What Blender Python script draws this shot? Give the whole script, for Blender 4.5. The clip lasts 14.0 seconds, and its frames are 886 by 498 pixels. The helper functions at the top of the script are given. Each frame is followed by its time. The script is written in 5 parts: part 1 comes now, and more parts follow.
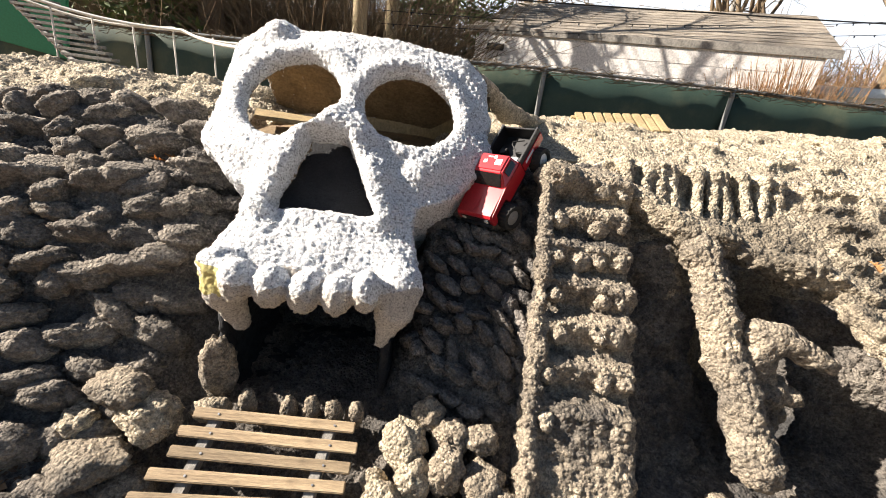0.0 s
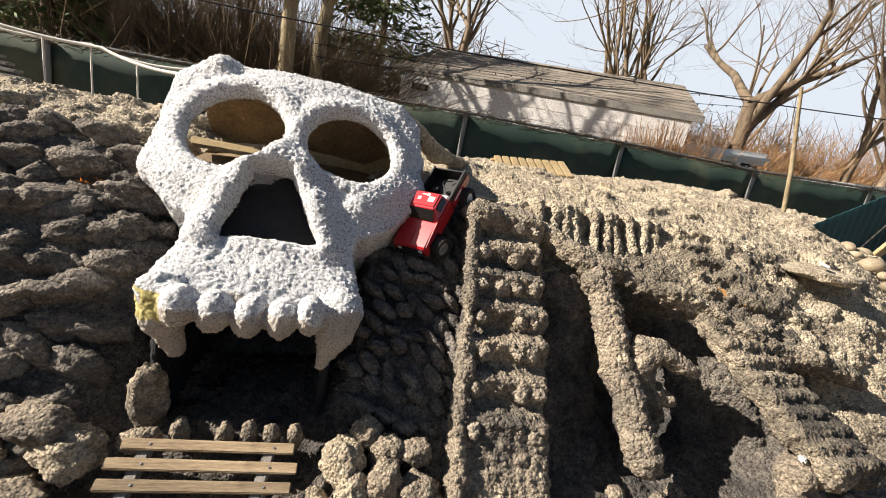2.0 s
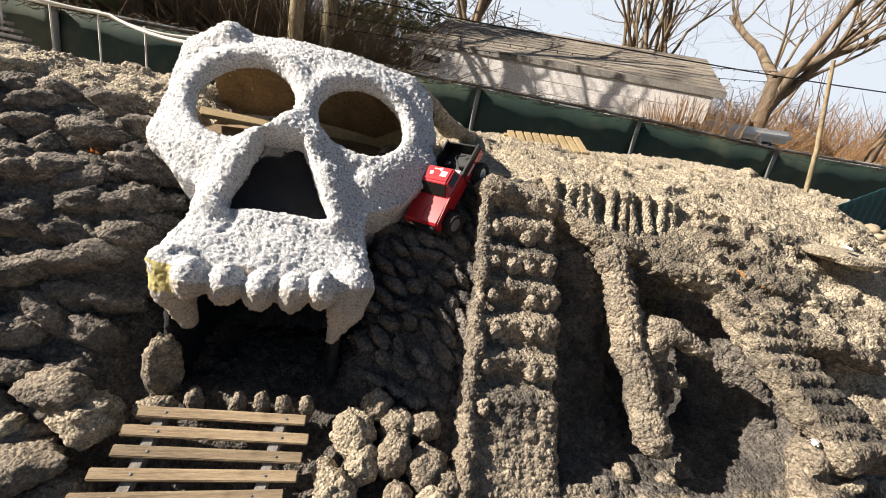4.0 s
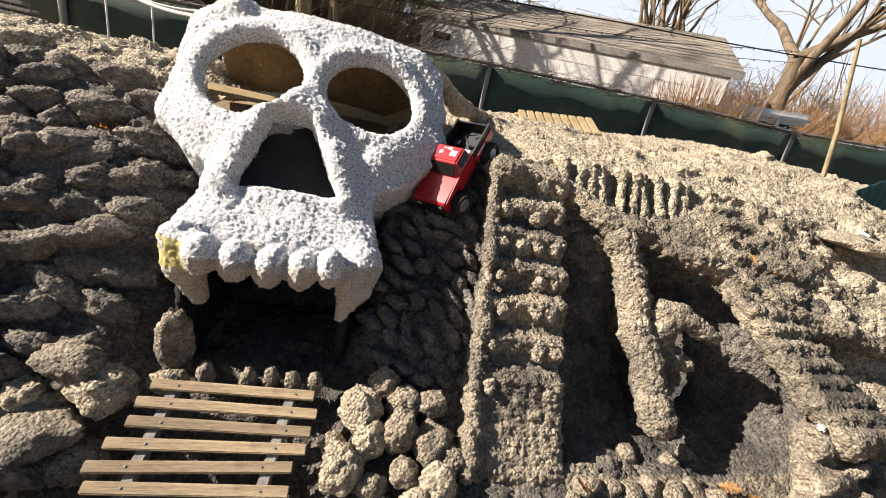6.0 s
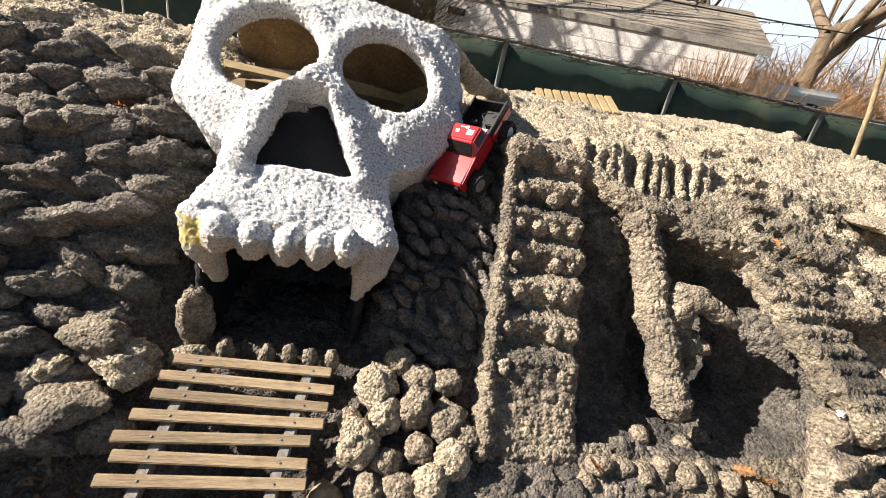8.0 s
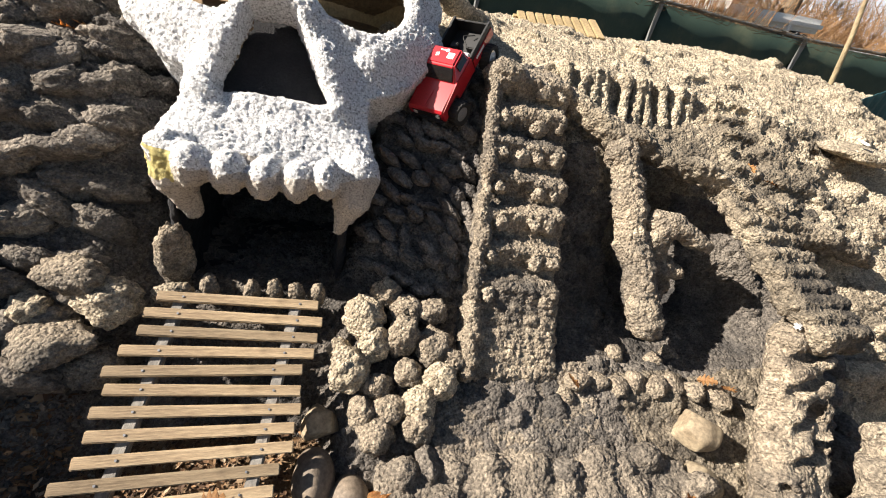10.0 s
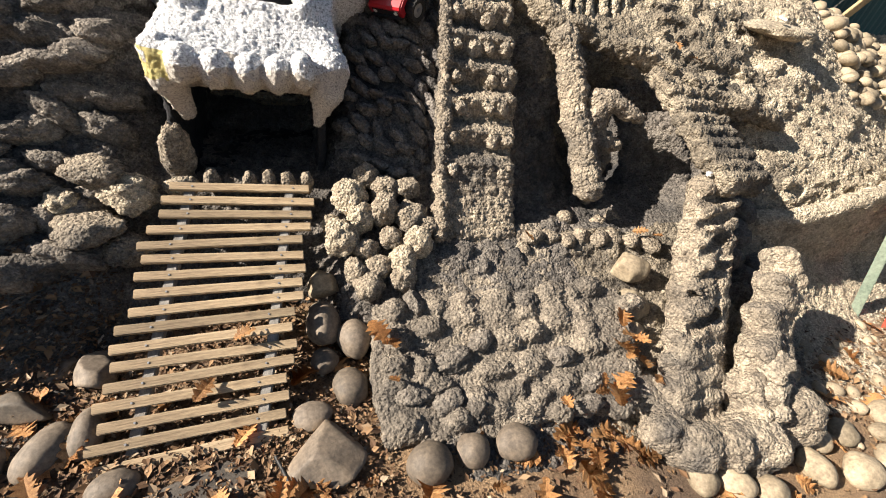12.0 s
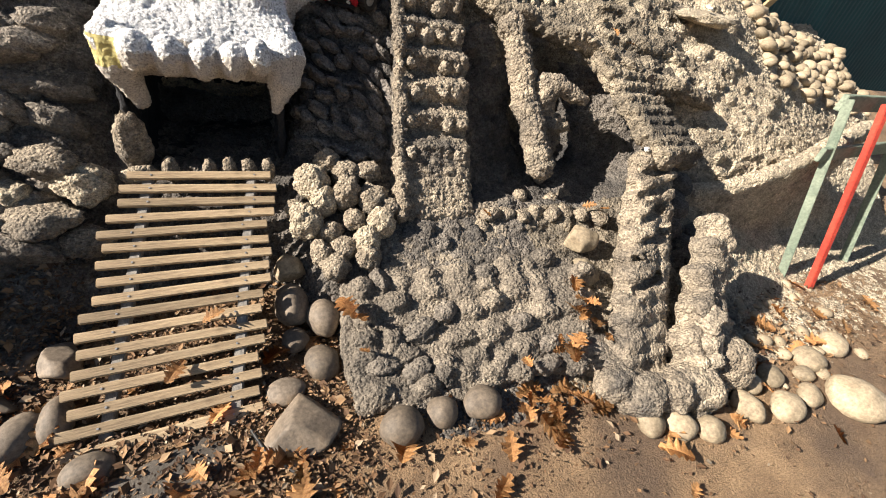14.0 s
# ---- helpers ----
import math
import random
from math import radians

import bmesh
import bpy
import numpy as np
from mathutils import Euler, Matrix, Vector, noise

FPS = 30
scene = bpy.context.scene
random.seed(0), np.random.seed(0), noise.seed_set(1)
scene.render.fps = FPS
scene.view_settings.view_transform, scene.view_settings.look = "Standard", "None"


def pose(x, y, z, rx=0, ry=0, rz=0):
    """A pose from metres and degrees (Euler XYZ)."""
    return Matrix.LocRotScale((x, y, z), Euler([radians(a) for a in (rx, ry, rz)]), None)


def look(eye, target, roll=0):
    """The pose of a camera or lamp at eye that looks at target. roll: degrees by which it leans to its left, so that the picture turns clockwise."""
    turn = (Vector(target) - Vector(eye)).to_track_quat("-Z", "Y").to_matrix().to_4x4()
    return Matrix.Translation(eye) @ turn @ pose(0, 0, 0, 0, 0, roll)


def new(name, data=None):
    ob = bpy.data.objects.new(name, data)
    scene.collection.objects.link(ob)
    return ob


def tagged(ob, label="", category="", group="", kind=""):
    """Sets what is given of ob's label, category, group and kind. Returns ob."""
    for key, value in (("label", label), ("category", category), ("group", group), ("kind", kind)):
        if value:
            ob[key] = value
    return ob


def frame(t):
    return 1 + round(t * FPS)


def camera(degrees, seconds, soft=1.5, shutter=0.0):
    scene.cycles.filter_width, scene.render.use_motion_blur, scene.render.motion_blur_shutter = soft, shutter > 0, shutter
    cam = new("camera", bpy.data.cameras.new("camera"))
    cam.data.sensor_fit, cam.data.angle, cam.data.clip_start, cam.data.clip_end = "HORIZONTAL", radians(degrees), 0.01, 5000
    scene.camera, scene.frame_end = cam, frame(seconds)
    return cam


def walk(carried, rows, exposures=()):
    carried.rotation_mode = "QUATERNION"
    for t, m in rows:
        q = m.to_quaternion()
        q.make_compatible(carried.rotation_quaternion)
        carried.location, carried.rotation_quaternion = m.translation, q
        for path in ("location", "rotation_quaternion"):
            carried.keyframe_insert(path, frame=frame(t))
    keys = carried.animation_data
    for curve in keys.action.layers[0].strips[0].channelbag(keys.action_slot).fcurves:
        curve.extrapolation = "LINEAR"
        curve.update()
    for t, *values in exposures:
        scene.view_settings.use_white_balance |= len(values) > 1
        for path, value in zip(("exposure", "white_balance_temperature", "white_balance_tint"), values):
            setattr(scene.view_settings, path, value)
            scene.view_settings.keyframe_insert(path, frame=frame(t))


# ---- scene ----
cam = camera(92.8, 14.0, soft=1.0)
METRES, EYE, TILT, LEAN, TURN = 1.05, 1.73, -20.5, -7.5, 0.0
ROWS = [
    (0.0, 0.0, 0.0, 0.0, 0.0, 0.0, -0.0),
    (0.5, -0.0738, -0.1561, 0.0011, -9.87, 4.18, 2.65),
    (1.0, -0.0711, -0.1879, -0.0141, -12.5, 4.73, 2.81),
    (1.5, -0.0711, -0.1834, -0.0129, -11.89, 4.36, 1.06),
    (2.0, -0.0785, -0.17, -0.01, -10.8, 4.07, -0.27),
    (2.5, -0.0772, -0.1674, -0.0077, -10.38, 3.84, -0.35),
    (3.0, -0.0802, -0.1593, -0.0085, -10.14, 2.99, -0.57),
    (5.5, -0.0873, -0.1307, -0.0149, -8.84, -1.33, -1.85),
    (6.0, -0.089, -0.1342, -0.0169, -8.62, -1.63, -1.98),
    (6.5, -0.0899, -0.1355, -0.0194, -7.94, -2.07, -2.1),
    (7.0, -0.0929, -0.1343, -0.0223, -7.1, -2.85, -2.27),
    (9.5, -0.118, -0.1047, -0.0352, -7.01, -9.08, -3.19),
    (10.0, -0.1193, -0.1212, -0.0614, -9.95, -12.11, -1.51),
    (10.5, -0.0767, -0.2151, -0.1068, -8.75, -13.29, 0.16),
    (11.0, -0.0125, -0.2857, -0.1599, -6.02, -15.75, 2.01),
    (11.5, -0.0702, -0.384, -0.2017, -8.24, -18.16, 2.54),
    (12.0, -0.1468, -0.4933, -0.2639, -13.54, -19.89, 2.64),
    (12.5, -0.1878, -0.5781, -0.2913, -16.97, -19.93, 2.2),
    (13.0, -0.1754, -0.5963, -0.3063, -17.71, -20.31, 3.12),
    (13.5, -0.1672, -0.6099, -0.3122, -18.19, -20.6, 3.71),
    (14.0, -0.1625, -0.6106, -0.3145, -18.75, -20.65, 3.65),
]
walk(cam, [(t, pose(0, 0, EYE, TILT, LEAN, TURN) @ pose(METRES * x, METRES * y, METRES * z, 90 + pitch, roll, yaw)) for t, x, y, z, yaw, pitch, roll in ROWS], exposures=[(0.0, 1.62), (0.5, 1.20), (1.0, 1.06), (3.0, 1.06), (5.5, 1.20), (11.5, 1.36), (14.0, 1.32)])

# ---- world, sun, exposure ----
SUN_AZ, SUN_EL = radians(177), radians(31)      # the sun stands to the left of the course, a little behind it
world = bpy.data.worlds.new("sky")
scene.world = world
world.use_nodes = True
wn = world.node_tree
sky = wn.nodes.new("ShaderNodeTexSky")
sky.sky_type, sky.sun_disc = 'NISHITA', False
sky.sun_elevation, sky.sun_rotation = SUN_EL, radians(90) - SUN_AZ
wn.links.new(sky.outputs[0], wn.nodes["Background"].inputs[0])
wn.nodes["Background"].inputs[1].default_value = 0.034
sun = new("sun", bpy.data.lights.new("sun", 'SUN'))
sun.data.energy, sun.data.angle, sun.data.color = 5.0, radians(0.6), (1.0, 0.905, 0.785)
to_sun = Vector((math.cos(SUN_AZ) * math.cos(SUN_EL), math.sin(SUN_AZ) * math.cos(SUN_EL), math.sin(SUN_EL)))
sun.matrix_basis = look(to_sun * 30, (0, 0, 0))


# ---- materials ----
def ramp(nt, fac, stops):
    r = nt.nodes.new("ShaderNodeValToRGB")
    e = r.color_ramp.elements
    while len(e) < len(stops):
        e.new(0.5)
    for el, (p, c) in zip(e, stops):
        el.position, el.color = p, (*c, 1)
    nt.links.new(fac, r.inputs[0])
    return r.outputs[0]


def tex(nt, kind, scale, detail=6.0, rough=0.6, coord=None):
    n = nt.nodes.new("ShaderNodeTexNoise" if kind == "noise" else "ShaderNodeTexVoronoi")
    n.inputs["Scale"].default_value = scale
    if kind == "noise":
        n.inputs["Detail"].default_value, n.inputs["Roughness"].default_value = detail, rough
    if coord is not None:
        nt.links.new(coord, n.inputs["Vector"])
    return n


def mix(nt, fac, a, b, blend="MIX"):
    m = nt.nodes.new("ShaderNodeMix")
    m.data_type, m.blend_type = 'RGBA', blend
    for s, v in ((m.inputs[0], fac), (m.inputs[6], a), (m.inputs[7], b)):
        if isinstance(v, (int, float)):
            s.default_value = v
        elif isinstance(v, tuple):
            s.default_value = (*v, 1)
        else:
            nt.links.new(v, s)
    return m.outputs[2]


def surface(name, stops, scale=6.0, grain=90.0, bump=0.4, rough=0.9, metal=0.0, stain=None, stain_scale=2.0, pits=0.0, vary=0.0, dist=0.01, stretch=None, coarse=0.0, crumb=0.0, world=False):
    """A weathered surface: a colour ramp over noise, stains at a larger scale, grain and relief at a small one."""
    m = bpy.data.materials.new(name)
    m.use_nodes = True
    nt = m.node_tree
    b = nt.nodes["Principled BSDF"]
    b.inputs["Roughness"].default_value, b.inputs["Metallic"].default_value = rough, metal
    co = nt.nodes.new("ShaderNodeNewGeometry").outputs["Position"] if world else nt.nodes.new("ShaderNodeTexCoord").outputs["Object"]
    if stretch:
        mp = nt.nodes.new("ShaderNodeMapping")
        mp.inputs["Scale"].default_value = stretch
        nt.links.new(co, mp.inputs[0])
        co = mp.outputs[0]
    big = tex(nt, "noise", scale, 8, 0.65, co)
    col = ramp(nt, big.outputs[0], stops)
    if stain:
        s = tex(nt, "noise", stain_scale, 5, 0.6, co)
        f = ramp(nt, s.outputs[0], [(0.44, (0, 0, 0)), (0.66, (1, 1, 1))])
        col = mix(nt, f, col, stain)
    fine = tex(nt, "noise", grain, 4, 0.7, co)
    g = ramp(nt, fine.outputs[0], [(0.28, (0.40, 0.40, 0.40)), (0.72, (1.45, 1.45, 1.45))])
    col = mix(nt, 0.7, col, g, "MULTIPLY")
    height = fine.outputs[0]
    if pits:
        v = tex(nt, "noise", grain * 0.75, 3, 0.75, co)
        p = ramp(nt, v.outputs[0], [(0.36, (0.12, 0.12, 0.12)), (0.49, (1, 1, 1))])
        col = mix(nt, pits, col, p, "MULTIPLY")
        height = mix(nt, 0.6, fine.outputs[0], v.outputs[0])
    if coarse:
        mid = tex(nt, "noise", coarse, 8, 0.72, co)
        height = mix(nt, 0.5, height, mid.outputs[0])
    if crumb:           # crumbs of gravel in the concrete, earth and lime in patches between them
        wob = nt.nodes.new("ShaderNodeVectorMath")
        wob.operation = 'MULTIPLY_ADD'
        nt.links.new(fine.outputs["Color"], wob.inputs[0])
        wob.inputs[1].default_value = (0.7 / crumb,) * 3
        nt.links.new(co, wob.inputs[2])
        cell = tex(nt, "voronoi", crumb, coord=wob.outputs[0])
        tone = nt.nodes.new("ShaderNodeRGBToBW")
        nt.links.new(cell.outputs["Color"], tone.inputs[0])
        col = mix(nt, 0.42, col, ramp(nt, tone.outputs[0], [(0.15, (0.55, 0.53, 0.51)), (0.85, (1.45, 1.42, 1.38))]), "MULTIPLY")
        patch = tex(nt, "noise", crumb * 0.4, 6, 0.7, co)
        col = mix(nt, 0.62, col, ramp(nt, patch.outputs[0], [(0.36, (0.48, 0.46, 0.46)), (0.56, (1.22, 1.2, 1.17))]), "MULTIPLY")
        height = mix(nt, 0.5, height, ramp(nt, cell.outputs["Distance"], [(0.05, (1, 1, 1)), (0.8, (0, 0, 0))]))
    if vary:
        oi = nt.nodes.new("ShaderNodeObjectInfo").outputs["Random"]
        col = mix(nt, vary, col, ramp(nt, oi, [(0.0, (0.5, 0.48, 0.45)), (0.5, (1, 0.95, 0.9)), (1.0, (1.45, 1.4, 1.35))]), "MULTIPLY")
    nt.links.new(col, b.inputs["Base Color"])
    bp = nt.nodes.new("ShaderNodeBump")
    bp.inputs["Strength"].default_value, bp.inputs["Distance"].default_value = bump, dist
    nt.links.new(height, bp.inputs["Height"])
    nt.links.new(bp.outputs[0], b.inputs["Normal"])
    return m


def paint(name, c, rough=0.5, metal=0.0, coat=0.0):
    m = bpy.data.materials.new(name)
    m.use_nodes = True
    nt = m.node_tree
    b = nt.nodes["Principled BSDF"]
    n = tex(nt, "noise", 40.0)
    col = ramp(nt, n.outputs[0], [(0.3, tuple(v * 0.8 for v in c)), (0.7, tuple(min(1, v * 1.15) for v in c))])
    nt.links.new(col, b.inputs["Base Color"])
    b.inputs["Roughness"].default_value, b.inputs["Metallic"].default_value, b.inputs["Coat Weight"].default_value = rough, metal, coat
    return m


M_ROCK = surface("sculpted_concrete", [(0.3, (0.20, 0.168, 0.130)), (0.5, (0.42, 0.355, 0.270)), (0.72, (0.63, 0.54, 0.405))], 5.0, 120.0, 1.0, 0.95,
                 stain=(0.13, 0.118, 0.105), stain_scale=2.6, pits=0.45, dist=0.025, coarse=40.0, crumb=75.0)
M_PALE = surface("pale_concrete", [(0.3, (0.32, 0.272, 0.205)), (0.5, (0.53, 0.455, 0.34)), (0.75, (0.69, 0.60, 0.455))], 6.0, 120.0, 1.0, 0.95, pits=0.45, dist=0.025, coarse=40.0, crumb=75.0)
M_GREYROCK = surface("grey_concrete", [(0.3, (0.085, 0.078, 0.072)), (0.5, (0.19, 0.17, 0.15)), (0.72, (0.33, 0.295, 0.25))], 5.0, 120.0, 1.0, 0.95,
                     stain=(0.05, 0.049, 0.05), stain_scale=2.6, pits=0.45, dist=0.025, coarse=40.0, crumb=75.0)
M_BROWNROCK = surface("brown_concrete", [(0.3, (0.165, 0.138, 0.105)), (0.5, (0.345, 0.295, 0.222)), (0.72, (0.55, 0.475, 0.36))], 5.0, 120.0, 1.0, 0.95,
                      stain=(0.09, 0.08, 0.068), stain_scale=2.6, pits=0.45, dist=0.025, coarse=40.0, crumb=75.0)
# darker copy of the grey lump: paints the skull's shadow under the cheek
M_DARKLUMP = surface("shaded_lump", [(0.3, (0.085, 0.082, 0.083)), (0.5, (0.17, 0.16, 0.152)), (0.72, (0.29, 0.265, 0.24))], 6.0, 130.0, 1.0, 0.95, pits=0.4, vary=0.3, dist=0.02, coarse=40.0, crumb=75.0, world=True)
M_LUMP = surface("grey_lump", [(0.3, (0.11, 0.098, 0.085)), (0.5, (0.23, 0.207, 0.18)), (0.72, (0.39, 0.345, 0.285))], 6.0, 130.0, 1.0, 0.95, pits=0.4, vary=0.35, dist=0.02, coarse=40.0, crumb=75.0, world=True)
M_KNOB = surface("tan_knob", [(0.3, (0.20, 0.175, 0.142)), (0.5, (0.39, 0.34, 0.27)), (0.72, (0.54, 0.475, 0.375))], 6.0, 130.0, 1.0, 0.95, pits=0.4, vary=0.25, dist=0.02, coarse=40.0, crumb=75.0, world=True)
M_INNER = surface("bare_inside", [(0.3, (0.16, 0.11, 0.06)), (0.7, (0.36, 0.26, 0.15))], 5.0, 60.0, 0.6, 0.9, dist=0.01)
M_SKULL = surface("white_stucco", [(0.3, (0.77, 0.77, 0.785)), (0.6, (0.87, 0.872, 0.885))], 4.0, 130.0, 1.0, 0.85, pits=0.8, dist=0.02, coarse=90.0)
M_TOOTH = surface("dusty_shaded_stucco", [(0.3, (0.52, 0.465, 0.41)), (0.6, (0.70, 0.645, 0.58))], 7.0, 170.0, 1.0, 0.88, pits=0.62, dist=0.02, coarse=90.0)
M_PAD = surface("worn_concrete", [(0.3, (0.15, 0.13, 0.107)), (0.5, (0.27, 0.233, 0.187)), (0.72, (0.46, 0.395, 0.305))], 5.0, 120.0, 1.0, 0.95,
                stain=(0.13, 0.115, 0.098), stain_scale=3.0, pits=0.45, dist=0.02, coarse=40.0, crumb=75.0)
M_DIRT = surface("dirt", [(0.3, (0.17, 0.105, 0.06)), (0.5, (0.33, 0.215, 0.12)), (0.7, (0.48, 0.32, 0.18))], 3.0, 160.0, 1.0, 0.95, stain=(0.15, 0.10, 0.065), stain_scale=1.2, pits=0.4, dist=0.03, coarse=30.0)
M_STONE = surface("river_stone", [(0.3, (0.088, 0.074, 0.061)), (0.55, (0.168, 0.137, 0.105)), (0.75, (0.240, 0.185, 0.129))], 7.0, 60.0, 0.25, 0.7, vary=0.8)
M_TAN = surface("tan_stone", [(0.3, (0.24, 0.19, 0.13)), (0.55, (0.36, 0.30, 0.21)), (0.75, (0.48, 0.41, 0.30))], 7.0, 60.0, 0.25, 0.75, vary=0.7)
M_WOOD = surface("weathered_lath", [(0.3, (0.16, 0.112, 0.066)), (0.5, (0.36, 0.27, 0.168)), (0.7, (0.50, 0.39, 0.25))], 9.0, 60.0, 0.4, 0.8, vary=0.5, stretch=(0.5, 6, 6), dist=0.004)
M_GREYWOOD = surface("grey_wood", [(0.3, (0.13, 0.12, 0.11)), (0.6, (0.30, 0.28, 0.25))], 8.0, 70.0, 0.4, 0.85, stretch=(5, 0.6, 5), dist=0.004)
M_LEAF = surface("oak_leaf", [(0.3, (0.28, 0.13, 0.05)), (0.6, (0.54, 0.30, 0.12))], 14.0, 80.0, 0.3, 0.7, vary=0.7, dist=0.003)
M_FENCE = surface("green_screen", [(0.35, (0.018, 0.048, 0.040)), (0.50, (0.036, 0.068, 0.052)), (0.66, (0.12, 0.135, 0.085))], 0.7, 200.0, 0.3, 0.8, dist=0.003)
M_NET = surface("teal_net", [(0.35, (0.006, 0.05, 0.065)), (0.7, (0.012, 0.085, 0.10))], 2.0, 150.0, 0.5, 0.75, dist=0.004)
M_BARK = surface("bark", [(0.3, (0.09, 0.065, 0.045)), (0.6, (0.24, 0.18, 0.12))], 8.0, 60.0, 0.6, 0.95, stretch=(1, 1, 0.25), dist=0.02)
M_PALEBARK = surface("pale_bark", [(0.3, (0.22, 0.17, 0.10)), (0.6, (0.42, 0.34, 0.21))], 6.0, 60.0, 0.5, 0.95, stretch=(1, 1, 0.3), dist=0.02)
M_TWIG = surface("twig", [(0.3, (0.09, 0.068, 0.045)), (0.7, (0.24, 0.17, 0.10))], 8.0, 60.0, 0.2, 0.9)
M_NEEDLE = surface("needles", [(0.3, (0.05, 0.085, 0.025)), (0.7, (0.14, 0.17, 0.05))], 4.0, 60.0, 0.2, 0.8)
M_ROOF = surface("old_shingle", [(0.3, (0.20, 0.17, 0.14)), (0.6, (0.36, 0.31, 0.25))], 3.0, 50.0, 0.5, 0.95, stain=(0.10, 0.085, 0.07), stain_scale=0.6)
M_SIDING = surface("white_siding", [(0.3, (0.70, 0.66, 0.63)), (0.7, (0.80, 0.77, 0.74))], 2.0, 30.0, 0.1, 0.8)
M_BOARD = surface("tan_board", [(0.3, (0.26, 0.19, 0.095)), (0.6, (0.40, 0.30, 0.16))], 4.0, 50.0, 0.3, 0.85)
M_RED = paint("red_paint", (0.42, 0.012, 0.02), 0.32, 0.0, 0.4)
M_BLACK = paint("black_plastic", (0.012, 0.012, 0.013), 0.5)
M_RUBBER = paint("rubber", (0.018, 0.017, 0.016), 0.85)
M_WHITE = paint("white_plastic", (0.75, 0.75, 0.74), 0.4)
M_GREY = paint("grey_metal", (0.35, 0.35, 0.36), 0.45, 0.6)
M_GALV = paint("galvanised", (0.22, 0.23, 0.23), 0.5, 0.5)
M_ROPE = paint("white_rope", (0.6, 0.58, 0.54), 0.8)


def glow(name):
    """The pale hazy sky near the horizon."""
    m = bpy.data.materials.new(name)
    m.use_nodes = True
    nt = m.node_tree
    nt.nodes.remove(nt.nodes["Principled BSDF"])
    e = nt.nodes.new("ShaderNodeEmission")
    n = tex(nt, "noise", 0.02, 4)
    nt.links.new(ramp(nt, n.outputs[0], [(0.35, (0.70, 0.81, 0.96)), (0.62, (0.97, 0.97, 0.98))]), e.inputs[0])
    e.inputs[1].default_value = 0.46
    nt.links.new(e.outputs[0], nt.nodes["Material Output"].inputs[0])
    return m


M_SKY = glow("hazy_sky")
M_FLAG = surface("dark_flag", [(0.3, (0.05, 0.042, 0.035)), (0.7, (0.13, 0.11, 0.09))], 6.0, 80.0, 0.5, 0.9, dist=0.008)
M_DARKGLASS = paint("smoked_window", (0.015, 0.013, 0.012), 0.08)
M_YELLOW = surface("yellow_paint", [(0.3, (0.42, 0.36, 0.14)), (0.7, (0.58, 0.50, 0.20))], 10.0, 90.0, 0.6, 0.8)
M_POSTGREEN = surface("green_post", [(0.3, (0.12, 0.16, 0.12)), (0.7, (0.25, 0.29, 0.22))], 6.0, 60.0, 0.3, 0.7)
M_POSTRED = surface("red_post", [(0.3, (0.38, 0.03, 0.02)), (0.7, (0.55, 0.07, 0.04))], 6.0, 60.0, 0.3, 0.6)
M_CABLE = paint("black_cable", (0.01, 0.01, 0.01), 0.6)
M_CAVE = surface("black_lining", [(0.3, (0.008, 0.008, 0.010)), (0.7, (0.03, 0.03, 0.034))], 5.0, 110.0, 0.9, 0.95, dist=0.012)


# ---- mesh helpers ----
def mesh_of(name, verts, faces, smooth=True):
    me = bpy.data.meshes.new(name)
    v = np.asarray(verts, dtype=np.float32).reshape(-1, 3)
    f = np.asarray(faces, dtype=np.int32)
    me.vertices.add(len(v))
    me.vertices.foreach_set("co", v.ravel())
    n = f.shape[1]
    me.loops.add(f.size)
    me.loops.foreach_set("vertex_index", f.ravel())
    me.polygons.add(len(f))
    me.polygons.foreach_set("loop_start", np.arange(0, f.size, n, dtype=np.int32))
    me.polygons.foreach_set("use_smooth", np.full(len(f), smooth))
    me.update(calc_edges=True)
    me.validate()
    return me


def part(name, data, material, parent=None, label=""):
    """One mesh object from a bmesh or a mesh, under a thing or a part."""
    if isinstance(data, bmesh.types.BMesh):
        me = bpy.data.meshes.new(name)
        bmesh.ops.recalc_face_normals(data, faces=data.faces)
        data.to_mesh(me)
        data.free()
    else:
        me = data
    if not me.materials:
        me.materials.append(material)
    ob = new(name, me)
    ob.parent = parent
    if label:
        tagged(ob, label)
    return ob


def thing(name, m, label, category, group="", kind=""):
    e = new(name)
    e.empty_display_size = 0.05
    e.matrix_basis = m
    return tagged(e, label, category, group, kind)


def smooth(bm, on=True):
    for f in bm.faces:
        f.smooth = on
    return bm


def box(sx, sy, sz, m=Matrix(), bevel=0.0, bm=None, taper=1.0):
    bm = bm or bmesh.new()
    vs = bmesh.ops.create_cube(bm, size=1)["verts"]
    for v in vs:
        k = taper if v.co.z > 0 else 1
        v.co = Vector((v.co.x * sx * k, v.co.y * sy * k, v.co.z * sz))
    if bevel:
        es = list({e for v in vs for e in v.link_edges})
        r = bmesh.ops.bevel(bm, geom=es, offset=bevel, segments=2, affect='EDGES')
        vs = list({v for f in r["faces"] for v in f.verts} | {v for v in vs if v.is_valid})
    bmesh.ops.transform(bm, matrix=m, verts=vs)
    return bm


def cyl(r1, r2, h, m=Matrix(), seg=16, bm=None):
    bm = bm or bmesh.new()
    r = bmesh.ops.create_cone(bm, cap_ends=True, segments=seg, radius1=r1, radius2=r2, depth=h)
    bmesh.ops.transform(bm, matrix=m, verts=r["verts"])
    return bm


